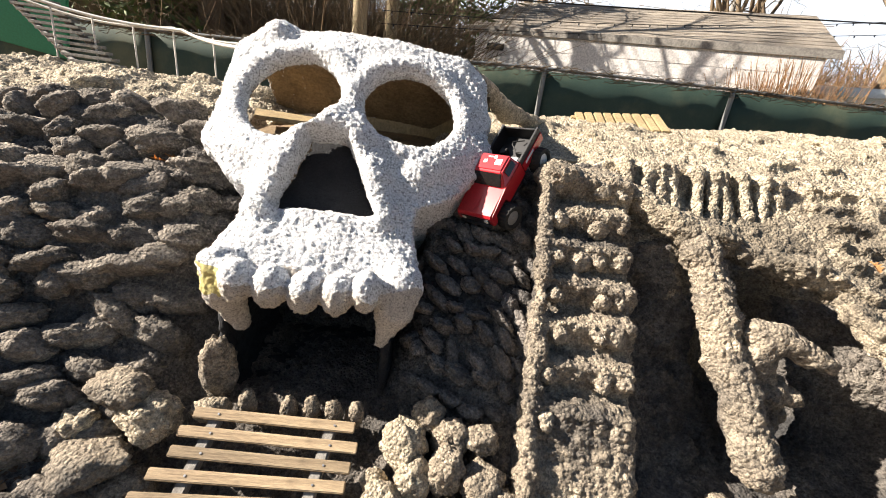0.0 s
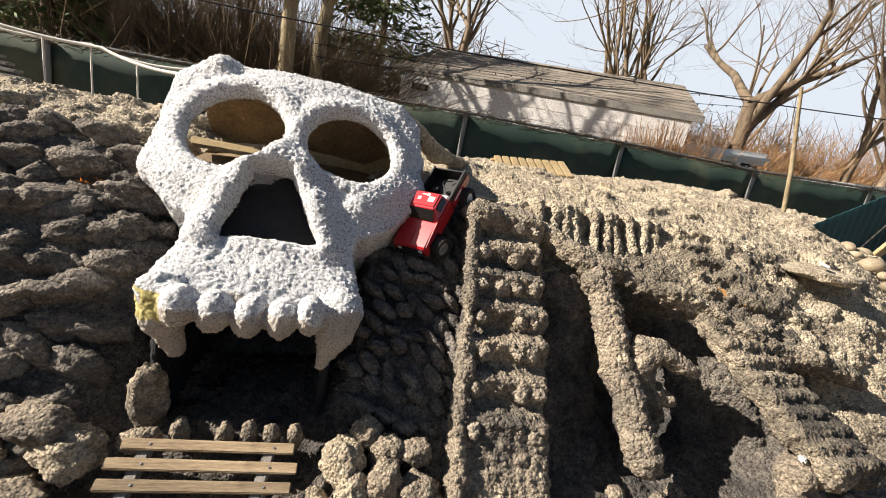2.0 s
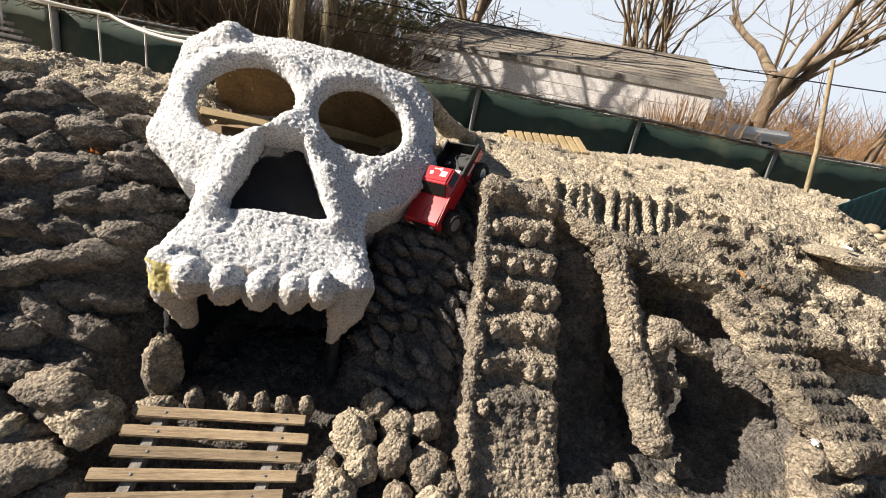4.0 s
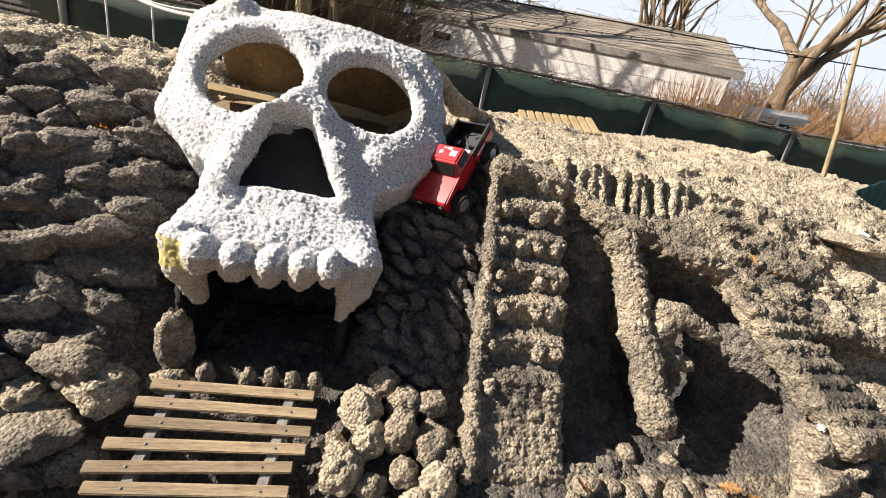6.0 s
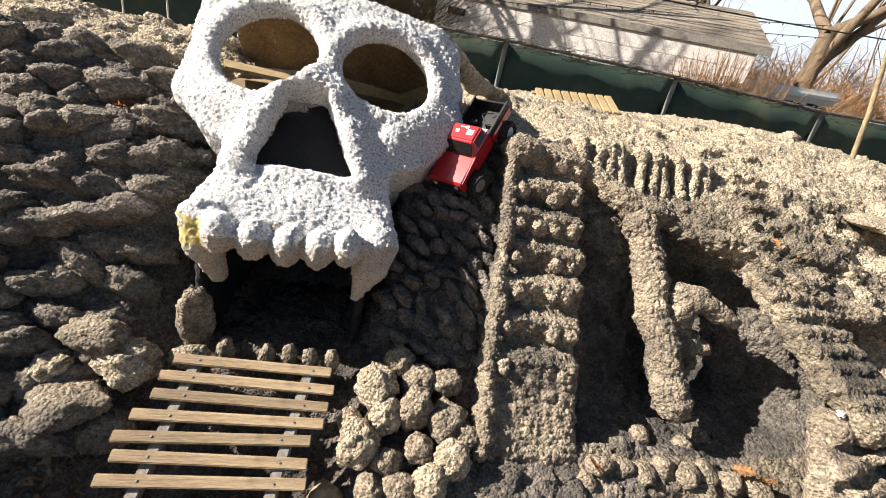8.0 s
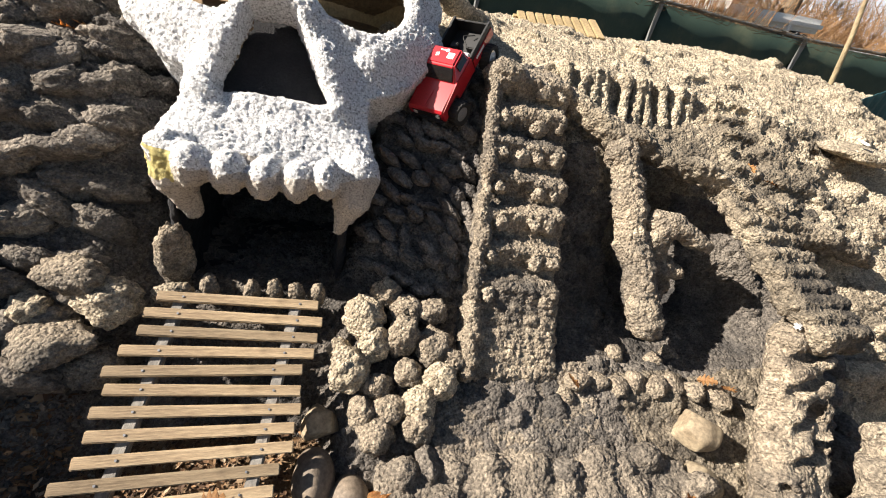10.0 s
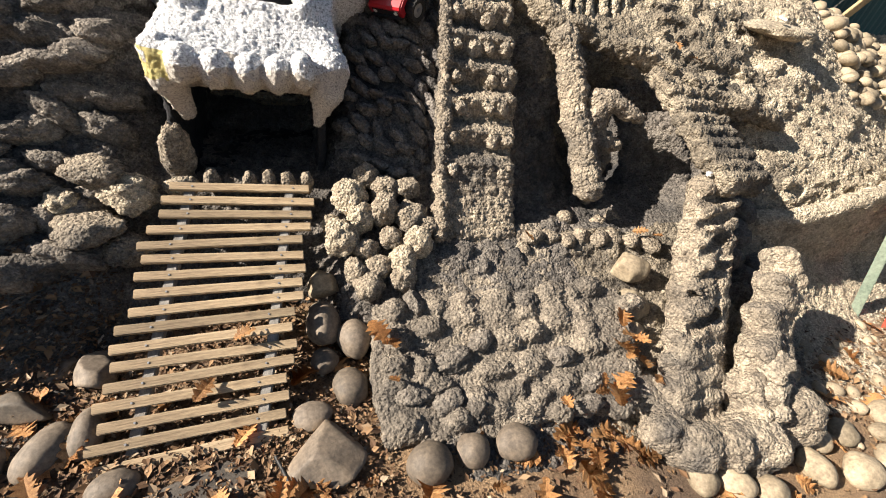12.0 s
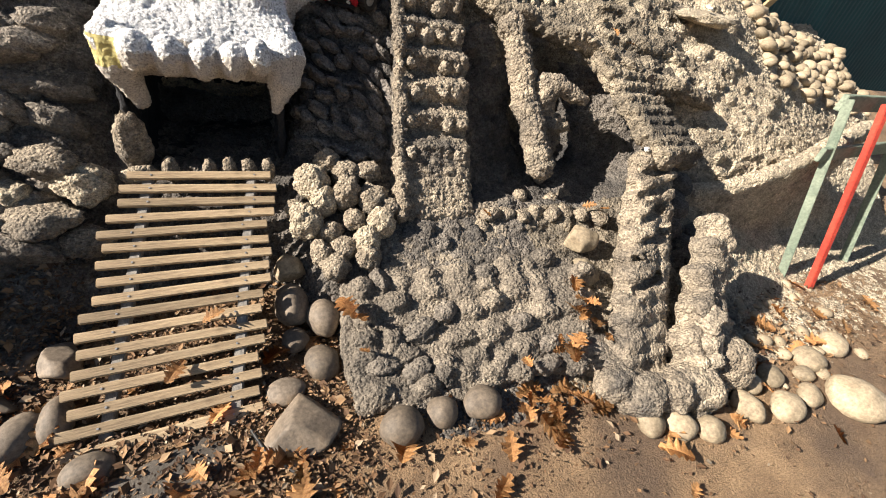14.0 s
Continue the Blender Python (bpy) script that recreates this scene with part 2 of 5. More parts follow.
def tube_arrays(path, radii, seg=6):
    """Rings round a path: vertices and quads."""
    p = np.asarray(path, float)
    d = np.gradient(p, axis=0)
    d /= np.linalg.norm(d, axis=1)[:, None] + 1e-9
    ref = np.where(np.abs(d[:, 2:3]) > 0.9, np.array([[1.0, 0, 0]]), np.array([[0, 0, 1.0]]))
    u = np.cross(d, ref)
    u /= np.linalg.norm(u, axis=1)[:, None] + 1e-9
    w = np.cross(d, u)
    a = np.arange(seg) * 2 * np.pi / seg
    r = np.asarray(radii, float)
    r = np.full(len(p), r) if r.ndim == 0 else r
    v = p[:, None] + r[:, None, None] * (np.cos(a)[None, :, None] * u[:, None] + np.sin(a)[None, :, None] * w[:, None])
    i, j = np.meshgrid(np.arange(len(p) - 1), np.arange(seg), indexing="ij")
    k = (j + 1) % seg
    f = np.stack([i * seg + j, i * seg + k, (i + 1) * seg + k, (i + 1) * seg + j], -1).reshape(-1, 4)
    return v.reshape(-1, 3), f


class Soup:
    """Gathers many small pieces into one mesh."""
    def __init__(self):
        self.v, self.f, self.n = [], [], 0

    def add(self, v, f):
        self.v.append(np.asarray(v))
        self.f.append(np.asarray(f) + self.n)
        self.n += len(v)

    def mesh(self, name, smooth=True):
        return mesh_of(name, np.concatenate(self.v), np.concatenate(self.f), smooth)


def tube(path, radii, seg=8):
    v, f = tube_arrays(path, radii, seg)
    return mesh_of("tube", v, f)


def lattice(ix, iy, iz, seed):
    h = (ix * 374761393 + iy * 668265263 + iz * 2147483647 + seed * 974711) & 0xFFFFFFFF
    h = ((h ^ (h >> 13)) * 1274126177) & 0xFFFFFFFF
    return ((h ^ (h >> 16)) & 0xFFFF) / 32767.5 - 1


def grain(p, freq, octaves=3, seed=1, gain=0.5):
    """Smooth noise in -1..1 at the points p."""
    out, amp, tot = np.zeros(len(p)), 1.0, 0.0
    for o in range(octaves):
        q = np.asarray(p, float) * freq * 2 ** o + 17.3 * o
        i = np.floor(q).astype(np.int64)
        t = q - i
        t = t * t * (3 - 2 * t)
        n = np.zeros(len(p))
        for dx in (0, 1):
            for dy in (0, 1):
                for dz in (0, 1):
                    w = (t[:, 0] if dx else 1 - t[:, 0]) * (t[:, 1] if dy else 1 - t[:, 1]) * (t[:, 2] if dz else 1 - t[:, 2])
                    n += w * lattice(i[:, 0] + dx, i[:, 1] + dy, i[:, 2] + dz, seed + o)
        out += amp * n
        tot += amp
        amp *= gain
    return out / tot


def refine(v, f):
    """Each quad in four."""
    e = np.sort(np.stack([f, np.roll(f, -1, 1)], -1).reshape(-1, 2), 1)
    u, inv = np.unique(e[:, 0].astype(np.int64) * len(v) + e[:, 1], return_inverse=True)
    mid = (v[u // len(v)] + v[u % len(v)]) / 2
    m = inv.reshape(-1, 4) + len(v)
    c = np.arange(len(f)) + len(v) + len(mid)
    vv = np.concatenate([v, mid, v[f].mean(1)])
    q = [np.stack([f[:, i], m[:, i], c, m[:, i - 1]], 1) for i in range(4)]
    return vv, np.concatenate(q)


class Clay:
    """A solid that is modelled by adding and cutting rounded forms, then skinned."""
    def __init__(self, lo, hi, h):
        self.lo, self.h = np.array(lo, float), h
        self.n = np.ceil((np.array(hi) - self.lo) / h).astype(int) + 1
        self.F = np.full(self.n, 1.0, np.float32)

    def region(self, lo, hi):
        a = np.clip(np.floor((np.array(lo) - self.lo) / self.h).astype(int), 0, self.n)
        b = np.clip(np.ceil((np.array(hi) - self.lo) / self.h).astype(int) + 1, 0, self.n)
        if np.any(b <= a):
            return None, None
        ax = [(self.lo[i] + self.h * np.arange(a[i], b[i])).astype(np.float32) for i in range(3)]
        return tuple(slice(a[i], b[i]) for i in range(3)), (ax[0][:, None, None], ax[1][None, :, None], ax[2][None, None, :])

    def put(self, lo, hi, fn, k=0.03, cut=False):
        pad = k + 2 * self.h
        sl, xyz = self.region(np.array(lo) - pad, np.array(hi) + pad)
        if sl is None:
            return
        d, a = fn(*xyz), self.F[sl]
        if cut:
            t = np.clip(0.5 - 0.5 * (a + d) / k, 0, 1)
            self.F[sl] = a * (1 - t) - d * t + k * t * (1 - t)
        else:
            t = np.clip(0.5 + 0.5 * (d - a) / k, 0, 1)
            self.F[sl] = d * (1 - t) + a * t - k * t * (1 - t)

    def ball(self, c, r, turn=(0, 0, 0), k=0.03, cut=False):
        """An ellipsoid with radii r."""
        r = np.array(r, float) * np.ones(3)
        m = np.array(Euler([radians(a) for a in turn]).to_matrix().transposed(), dtype=np.float32)
        big = r.max()

        def fn(x, y, z):
            x, y, z = x - c[0], y - c[1], z - c[2]
            q = [(m[i, 0] * x + m[i, 1] * y + m[i, 2] * z) / r[i] for i in range(3)]
            return (np.sqrt(q[0] ** 2 + q[1] ** 2 + q[2] ** 2) - 1) * r.min()
        self.put(np.array(c) - big, np.array(c) + big, fn, k, cut)

    def bar(self, a, b, ra, rb=None, k=0.03, cut=False, flat=1.0):
        """A rounded bar from a to b, its height pressed by flat."""
        rb = ra if rb is None else rb
        a, b = np.array(a, float), np.array(b, float)
        d = b - a

        def fn(x, y, z):
            t = np.clip(((x - a[0]) * d[0] + (y - a[1]) * d[1] + (z - a[2]) * d[2]) / (d @ d), 0, 1)
            return np.sqrt((x - a[0] - t * d[0]) ** 2 + (y - a[1] - t * d[1]) ** 2 + ((z - a[2] - t * d[2]) / flat) ** 2) - (ra + (rb - ra) * t)
        r = max(ra, rb)
        self.put(np.minimum(a, b) - r, np.maximum(a, b) + r, fn, k, cut)

    def block(self, m, half, r=0.03, k=0.03, cut=False):
        """A rounded box at the pose m."""
        im = np.array(m.inverted(), dtype=np.float32)
        c, big = np.array(m.translation), float(np.linalg.norm(half)) + r

        def fn(x, y, z):
            q = [np.abs(im[i, 0] * x + im[i, 1] * y + im[i, 2] * z + im[i, 3]) - (half[i] - r) for i in range(3)]
            out = np.sqrt(sum(np.maximum(v, 0) ** 2 for v in q))
            return out + np.minimum(np.maximum(np.maximum(q[0], q[1]), q[2]), 0) - r
        self.put(c - big, c + big, fn, k, cut)

    def skin(self, name, rough=((0.02, 6.0), (0.008, 22.0)), seed=3, keep=None):
        F, n = self.F, self.n
        F[0], F[-1], F[:, 0], F[:, -1], F[:, :, 0], F[:, :, -1] = (np.maximum(s, 0.01) for s in (F[0], F[-1], F[:, 0], F[:, -1], F[:, :, 0], F[:, :, -1]))
        ins = F < 0
        cnt = np.zeros(n - 1, np.int8)
        corner = [(i, j, k) for i in (0, 1) for j in (0, 1) for k in (0, 1)]
        for i, j, k in corner:
            cnt += ins[i:n[0] - 1 + i, j:n[1] - 1 + j, k:n[2] - 1 + k]
        cells = np.argwhere((cnt > 0) & (cnt < 8))
        val = {c: F[cells[:, 0] + c[0], cells[:, 1] + c[1], cells[:, 2] + c[2]] for c in corner}
        acc, num = np.zeros((len(cells), 3)), np.zeros(len(cells))
        for c in corner:
            for ax in range(3):
                if c[ax]:
                    continue
                e = tuple(1 if q == ax else c[q] for q in range(3))
                a, b = val[c], val[e]
                hit = (a < 0) != (b < 0)
                t = np.where(hit, a / np.where(hit, a - b, 1), 0)
                pt = np.tile(np.array(c, float), (len(cells), 1))
                pt[:, ax] = t
                acc += pt * hit[:, None]
                num += hit
        v = self.lo + self.h * (cells + acc / num[:, None])
        idx = np.full(n - 1, -1, np.int32)
        idx[tuple(cells.T)] = np.arange(len(cells))
        quads = []
        for ax in range(3):
            u, w = (ax + 1) % 3, (ax + 2) % 3
            lo_s, hi_s = [slice(1, n[q] - 1) for q in range(3)], [slice(1, n[q] - 1) for q in range(3)]
            lo_s[ax], hi_s[ax] = slice(0, n[ax] - 1), slice(1, n[ax])
            A, B = ins[tuple(lo_s)], ins[tuple(hi_s)]
            e = np.argwhere(A != B)
            up = A[tuple(e.T)]
            base = e.copy()
            base[:, u] += 1
            base[:, w] += 1
            q = []
            for du, dw in ((1, 1), (0, 1), (0, 0), (1, 0)):
                g = base.copy()
                g[:, u] -= du
                g[:, w] -= dw
                q.append(idx[tuple(g.T)])
            q = np.stack(q, 1)
            q[~up] = q[~up][:, ::-1]
            quads.append(q)
        f = np.concatenate(quads)
        if keep:                    # leave out what lies in the earth
            f = f[keep(v[f].mean(1))]
            used, f = np.unique(f, return_inverse=True)
            v, f = v[used], f.reshape(-1, 4)
        v, f = refine(v, f)
        nrm = np.cross(v[f[:, 2]] - v[f[:, 0]], v[f[:, 3]] - v[f[:, 1]])
        vn = np.zeros_like(v)
        for c in range(4):
            for a in range(3):
                vn[:, a] += np.bincount(f[:, c], nrm[:, a], len(v))
        vn /= np.linalg.norm(vn, axis=1)[:, None] + 1e-9
        dsp = np.zeros(len(v))
        for i, (amp, fr, *crease) in enumerate(rough):      # creased: rounded lumps with sharp furrows between
            dsp += amp * (2.4 * np.abs(grain(v, fr, 2, seed + i)) - 0.6 if crease else grain(v, fr, 2, seed + i))
        return mesh_of(name, v + vn * np.asarray(dsp)[:, None], f)


def pebble(size, seed, sub=3, lump=0.18, facets=0, rough=0.0, aspect=(1, 1, 1)):
    """A river stone or a rough lump: an uneven flattened ball of the given half sizes."""
    bm = bmesh.new()
    bmesh.ops.create_icosphere(bm, subdivisions=sub, radius=1)
    co = np.array([v.co for v in bm.verts])
    n = 1 + lump * grain(co + seed * 3.7, 1.1, 2, seed) + lump * 0.3 * grain(co + seed, 3.5, 2, seed + 5)
    if rough:
        for fr, am in ((2.2, 1.0), (5.0, 0.75), (9.5, 0.5)):
            n += rough * am * (2.4 * np.abs(grain(co * np.array(aspect) + seed * 1.3, fr, 2, seed + int(fr))) - 0.6)
    co = co * n[:, None]
    cuts = np.random.RandomState(seed)
    for _ in range(facets):         # broken flats
        d = cuts.normal(0, 1, 3)
        d /= np.linalg.norm(d)
        over = np.maximum(0, co @ d - cuts.uniform(0.55, 0.8))
        co -= over[:, None] * d * 0.96
    for v, c in zip(bm.verts, co):
        v.co = Vector(c * np.array(size))
    return smooth(bm)


LUMPS = {}


def lump(parent, name, at, half, turn, mat, seed=0):
    """A rough knob of the sculpted concrete, set into its parent."""
    k = (mat.name, seed % 7)
    if k not in LUMPS:
        bm = pebble((1, 1, 1), 300 + seed % 7, 4, 0.30, 1, 0.11, (1.9, 1, 1))
        me = bpy.data.meshes.new(name)
        bm.to_mesh(me)
        bm.free()
        me.materials.append(mat)
        LUMPS[k] = me
    ob = new(name, LUMPS[k])
    ob.parent = parent
    ob.matrix_basis = pose(*at, *turn) @ Matrix.Diagonal((*half, 1))
    return ob


def lump_on(parent, name, x, y, half, angle, mat, seed=0, out=0.0):
    """A knob lying on the mound's face, its length turned by an angle within the face."""
    e = 0.03
    gx, gy = float(mound(x + e, y) - mound(x - e, y)) / (2 * e), float(mound(x, y + e) - mound(x, y - e)) / (2 * e)
    n = Vector((-gx, -gy, 1)).normalized()
    u = Vector((1, 0, gx)).normalized()
    v = n.cross(u)
    a = radians(angle)
    d = u * math.cos(a) + v * math.sin(a)
    ob = lump(parent, name, (0, 0, 0), half, (0, 0, 0), mat, seed)
    m = Matrix((d, n.cross(d), n)).transposed().to_4x4()
    m.translation = Vector((x, y, float(mound(x, y)))) + n * out
    ob.matrix_basis = m @ Matrix.Diagonal((*half, 1))
    return ob


def rows_on_face(x, z0, z1, gap):
    """Depths y at even steps along the mound's face at x, between two heights."""
    ys = np.arange(0.0, 2.7, 0.01)
    zs = mound(np.full(ys.shape, x), ys)
    s = np.concatenate([[0], np.cumsum(np.hypot(0.01, np.diff(zs)))])
    a, b = float(np.interp(z0, zs, s)), float(np.interp(z1, zs, s))
    return [float(np.interp(q, s, ys)) for q in np.arange(a, b, gap)]


# ---- the ground ----
COLS = {  # the mound's profiles across the course: x, then (y, z) from the front to the back
    -3.2: ((0.2, 0.0), (0.5, 0.35), (0.9, 0.62), (1.3, 0.80), (1.6, 1.02), (2.1, 1.42), (2.6, 1.56), (3.6, 1.56)),
    -1.75: ((0.42, 0.0), (0.54, 0.18), (0.72, 0.32), (0.95, 0.46), (1.3, 0.70), (1.6, 0.98), (1.85, 1.22), (2.15, 1.44), (2.6, 1.56), (3.6, 1.56)),
    -1.3: ((0.56, 0.0), (0.64, 0.12), (0.74, 0.26), (0.95, 0.36), (1.15, 0.45), (1.45, 0.65), (1.62, 0.93), (1.87, 1.2), (2.15, 1.42), (2.6, 1.56), (3.6, 1.56)),
    -1.02: ((0.72, 0.0), (0.84, 0.10), (1.0, 0.24), (1.3, 0.46), (1.55, 0.70), (1.68, 0.95), (1.92, 1.15), (2.2, 1.4), (2.6, 1.54), (3.6, 1.56)),
    -0.88: ((0.2, -0.06), (0.85, -0.06), (1.2, 0.28), (1.5, 0.5), (1.8, 0.95), (2.2, 1.3), (2.6, 1.5), (3.6, 1.55)),
    -0.78: ((0.2, -0.06), (0.95, -0.06), (1.22, 0.26), (1.45, 0.45), (2.0, 0.48), (2.25, 0.9), (2.5, 1.3), (3.6, 1.5)),
    -0.14: ((0.2, -0.06), (0.95, -0.06), (1.22, 0.26), (1.45, 0.45), (2.0, 0.48), (2.25, 0.9), (2.5, 1.3), (3.6, 1.5)),
    0.02: ((0.2, -0.06), (0.65, -0.04), (0.8, 0.18), (1.2, 0.42), (1.45, 0.62), (1.8, 1.05), (2.2, 1.36), (2.6, 1.5), (3.6, 1.56)),
    0.35: ((0.1, 0.0), (0.75, 0.25), (1.1, 0.42), (1.3, 0.60), (1.85, 1.18), (2.15, 1.40), (2.6, 1.52), (3.6, 1.6)),
    0.9: ((0.1, 0.0), (0.78, 0.33), (1.0, 0.40), (1.2, 0.45), (1.6, 0.82), (1.95, 1.28), (2.08, 1.37), (2.16, 1.50), (2.6, 1.56), (3.6, 1.64)),
    1.1: ((0.1, 0.0), (0.8, 0.36), (1.0, 0.42), (1.3, 0.45), (1.62, 0.75), (1.8, 1.2), (1.98, 1.33), (2.08, 1.36), (2.16, 1.51), (2.6, 1.58), (3.6, 1.66)),
    1.5: ((0.0, 0.0), (0.8, 0.36), (1.0, 0.42), (1.35, 0.42), (1.62, 0.6), (1.74, 1.15), (1.95, 1.31), (2.08, 1.35), (2.16, 1.51), (2.6, 1.6), (3.6, 1.67)),
    2.0: ((0.0, 0.0), (0.45, 0.2), (0.9, 0.45), (1.25, 0.62), (1.5, 1.0), (1.85, 1.33), (2.1, 1.50), (2.6, 1.62), (3.6, 1.69)),
    2.5: ((0.3, 0.0), (0.7, 0.12), (0.95, 0.5), (1.3, 0.86), (1.7, 1.2), (2.1, 1.51), (2.6, 1.69), (3.6, 1.75)),
    3.3: ((0.5, 0.0), (0.95, 0.2), (1.05, 0.72), (1.5, 1.02), (1.8, 1.26), (2.1, 1.52), (2.6, 1.72), (3.6, 1.80)),
    4.6: ((0.8, 0.0), (1.3, 0.5), (1.8, 1.0), (2.4, 1.35), (3.0, 1.65), (3.6, 1.75)),
}


def mound(x, y):
    """The mound's height at x, y."""
    x, y = np.broadcast_arrays(np.asarray(x, float), np.asarray(y, float))
    xs = sorted(COLS)
    prof = np.stack([np.interp(y.ravel(), *zip(*COLS[c])) for c in xs])
    i = np.clip(np.searchsorted(xs, x.ravel()) - 1, 0, len(xs) - 2)
    xa = np.array(xs)
    t = np.clip((x.ravel() - xa[i]) / (xa[i + 1] - xa[i]), 0, 1)
    r = np.arange(x.size)
    z = prof[i, r] * (1 - t) + prof[i + 1, r] * t
    back = np.clip((y.ravel() - 3.8) / 1.2, 0, 1)
    side = np.clip((-x.ravel() - 3.6) / 1.5, 0, 1) + np.clip((x.ravel() - 5.2) / 1.0, 0, 1)
    return (z * (1 - back) * (1 - np.clip(side, 0, 1))).reshape(x.shape)


def under(x, y):
    """The earth outside the mound: level in front, higher behind."""
    return 0.55 * np.clip((np.asarray(y) - 2.5) / 2.5, 0, 1) + 0.35 * np.clip((np.asarray(y) - 6) / 2, 0, 1)


def ground():
    ax = np.concatenate([-np.geomspace(400, 3.7, 24), np.arange(-3.6, 5.0, 0.05), np.geomspace(5.1, 400, 24)])
    ay = np.concatenate([-np.geomspace(300, 1.6, 18), np.arange(-1.5, 1.6, 0.04), np.geomspace(1.65, 600, 44)])
    X, Y = np.meshgrid(ax, ay, indexing="ij")
    p = np.stack([X.ravel(), Y.ravel(), 0 * X.ravel()], 1)
    near = np.exp(-np.maximum(0, np.abs(p[:, 0]) - 3) ** 2 / 8)
    Z = under(p[:, 0], p[:, 1]) + near * (0.012 * grain(p, 2.0, 3, 5) + 0.006 * grain(p, 11.0, 2, 6))
    p[:, 2] = Z - 0.005
    i, j = np.meshgrid(np.arange(len(ax) - 1), np.arange(len(ay) - 1), indexing="ij")
    n = len(ay)
    f = np.stack([i * n + j, (i + 1) * n + j, (i + 1) * n + j + 1, i * n + j + 1], -1).reshape(-1, 4)
    ob = part("ground", mesh_of("ground", p, f), M_DIRT)
    tagged(ob, "brown dirt ground with dry leaf litter round the mound", "ground", kind="structure")


ground()


# ---- the sculpted mound ----
def scatter_lumps(clay, rng, x0, x1, y0, y1, n, size, stretch=(1, 1, 1), turn=0.0, sink=0.35, k=0.03):
    """Rounded lumps pressed into the mound's face."""
    for _ in range(n):
        x, y = rng.uniform(x0, x1), rng.uniform(y0, y1)
        z = float(mound(x, y))
        g = float(mound(x, y + 0.05)) - float(mound(x, y - 0.05))
        s = size * rng.uniform(0.6, 1.3)
        clay.ball((x, y + 0.3 * s * min(1, g * 8), z - sink * s * 0.4), (s * stretch[0], s * stretch[1], s * stretch[2]),
                  (rng.uniform(-20, 20) - math.degrees(math.atan2(g, 0.1)) * 0, rng.uniform(-25, 25), turn + rng.uniform(-25, 25)), k)


def rock_mound():
    c = Clay((-2.9, 0.0, -0.12), (5.3, 3.75, 2.02), 0.021)
    sl, (x, y, z) = c.region((-9, -9, -9), (9, 9, 9))
    H = mound(x[:, :, 0], y[:, :, 0])
    gx, gy = np.gradient(H, c.h)
    steep = np.sqrt(1 + np.minimum(gx ** 2 + gy ** 2, 9))
    c.F[:] = ((z - H[:, :, None]) / steep[:, :, None]).astype(np.float32)
    rng = random.Random(4)
    # left face: rounded blocks lying aslant across it
    face, knuckles = [], []
    for x0 in np.arange(-2.75, -1.04, 0.165):
        for row, y0 in enumerate(rows_on_face(x0, 0.30, 1.46, 0.112)):
            if rng.random() < 0.08:
                continue
            x, y = x0 + 0.08 * (row % 2) + rng.uniform(-.03, .03), y0 + rng.uniform(-.025, .025)
            big = rng.uniform(0.75, 1.25)
            face.append((x, y, (0.098 * big, 0.058 * rng.uniform(.8, 1.2), 0.062 * rng.uniform(.8, 1.3)), rng.gauss(20, 14), rng.uniform(-.008, .022)))
    for i in range(7):      # short ribs beside the cheek
        z0 = 0.80 + i * 0.085
        c.bar((-1.13, 1.60 + 0.062 * i, z0), (-0.88, 1.66 + 0.062 * i, z0 - 0.03), 0.036, 0.034, 0.012)
    scatter_lumps(c, rng, -2.8, -1.1, 2.1, 3.2, 40, 0.10, (1.3, 1, 0.45))
    # the face under the cheek: knuckles running aslant down the slope
    for x0 in np.arange(0.0, 0.52, 0.088):
        for row, y0 in enumerate(rows_on_face(x0, 0.60, 1.42, 0.092)):
            x, y = x0 + 0.039 * (row % 2) + rng.uniform(-.014, .014), y0 + rng.uniform(-.014, .014)
            knuckles.append((x, y, (0.06 * rng.uniform(.7, 1.25), 0.028 * rng.uniform(.85, 1.2), 0.042 * rng.uniform(.8, 1.2)), rng.gauss(-48, 14), rng.uniform(0, .014)))
    # channel and hollow walls
    scatter_lumps(c, rng, 0.92, 1.7, 1.3, 1.75, 40, 0.06, (0.7, 1, 1.4))
    for i in range(6):
        for j in range(5):
            x0, y0 = 1.92 + i * 0.115 + rng.uniform(-.02, .02), 2.10 - j * 0.085 + rng.uniform(-.02, .02) - i * 0.02
            c.ball((x0, y0, float(mound(x0, y0)) + 0.012), (0.065, 0.035, 0.035), (0, rng.uniform(-10, 30), rng.uniform(-35, 15)), 0.02)
    # rounded lumps right of them, and the plateau behind
    scatter_lumps(c, rng, 2.1, 3.2, 1.1, 2.1, 90, 0.075, (1.3, 0.8, 0.7), -25)
    scatter_lumps(c, rng, 0.6, 4.4, 2.35, 3.4, 60, 0.10, (1.5, 1, 0.3))
    scatter_lumps(c, rng, 2.3, 3.6, 0.95, 1.6, 60, 0.06, (1.4, 0.8, 0.6), 20)
    scatter_lumps(c, rng, 0.4, 1.45, 0.86, 1.08, 50, 0.045, (1, 1, 0.8))
    # the mouth's floor and walls stay hollow
    c.block(pose(-0.46, 1.85, 0.82, 8), (0.30, 0.42, 0.30), 0.08, 0.05, cut=True)
    # hollows beside the rock beam
    c.bar((1.0, 1.72, 1.0), (1.03, 1.25, 0.56), 0.075, 0.09, 0.03, cut=True)
    c.ball((1.47, 1.42, 0.83), (0.25, 0.42, 0.37), (0, 0, 0), 0.04, cut=True)
    c.ball((1.80, 1.20, 0.72), (0.20, 0.28, 0.22), (0, 0, 0), 0.04, cut=True)
    c.ball((2.15, 1.34, 0.92), (0.17, 0.20, 0.17), (0, 20, 0), 0.03, cut=True)
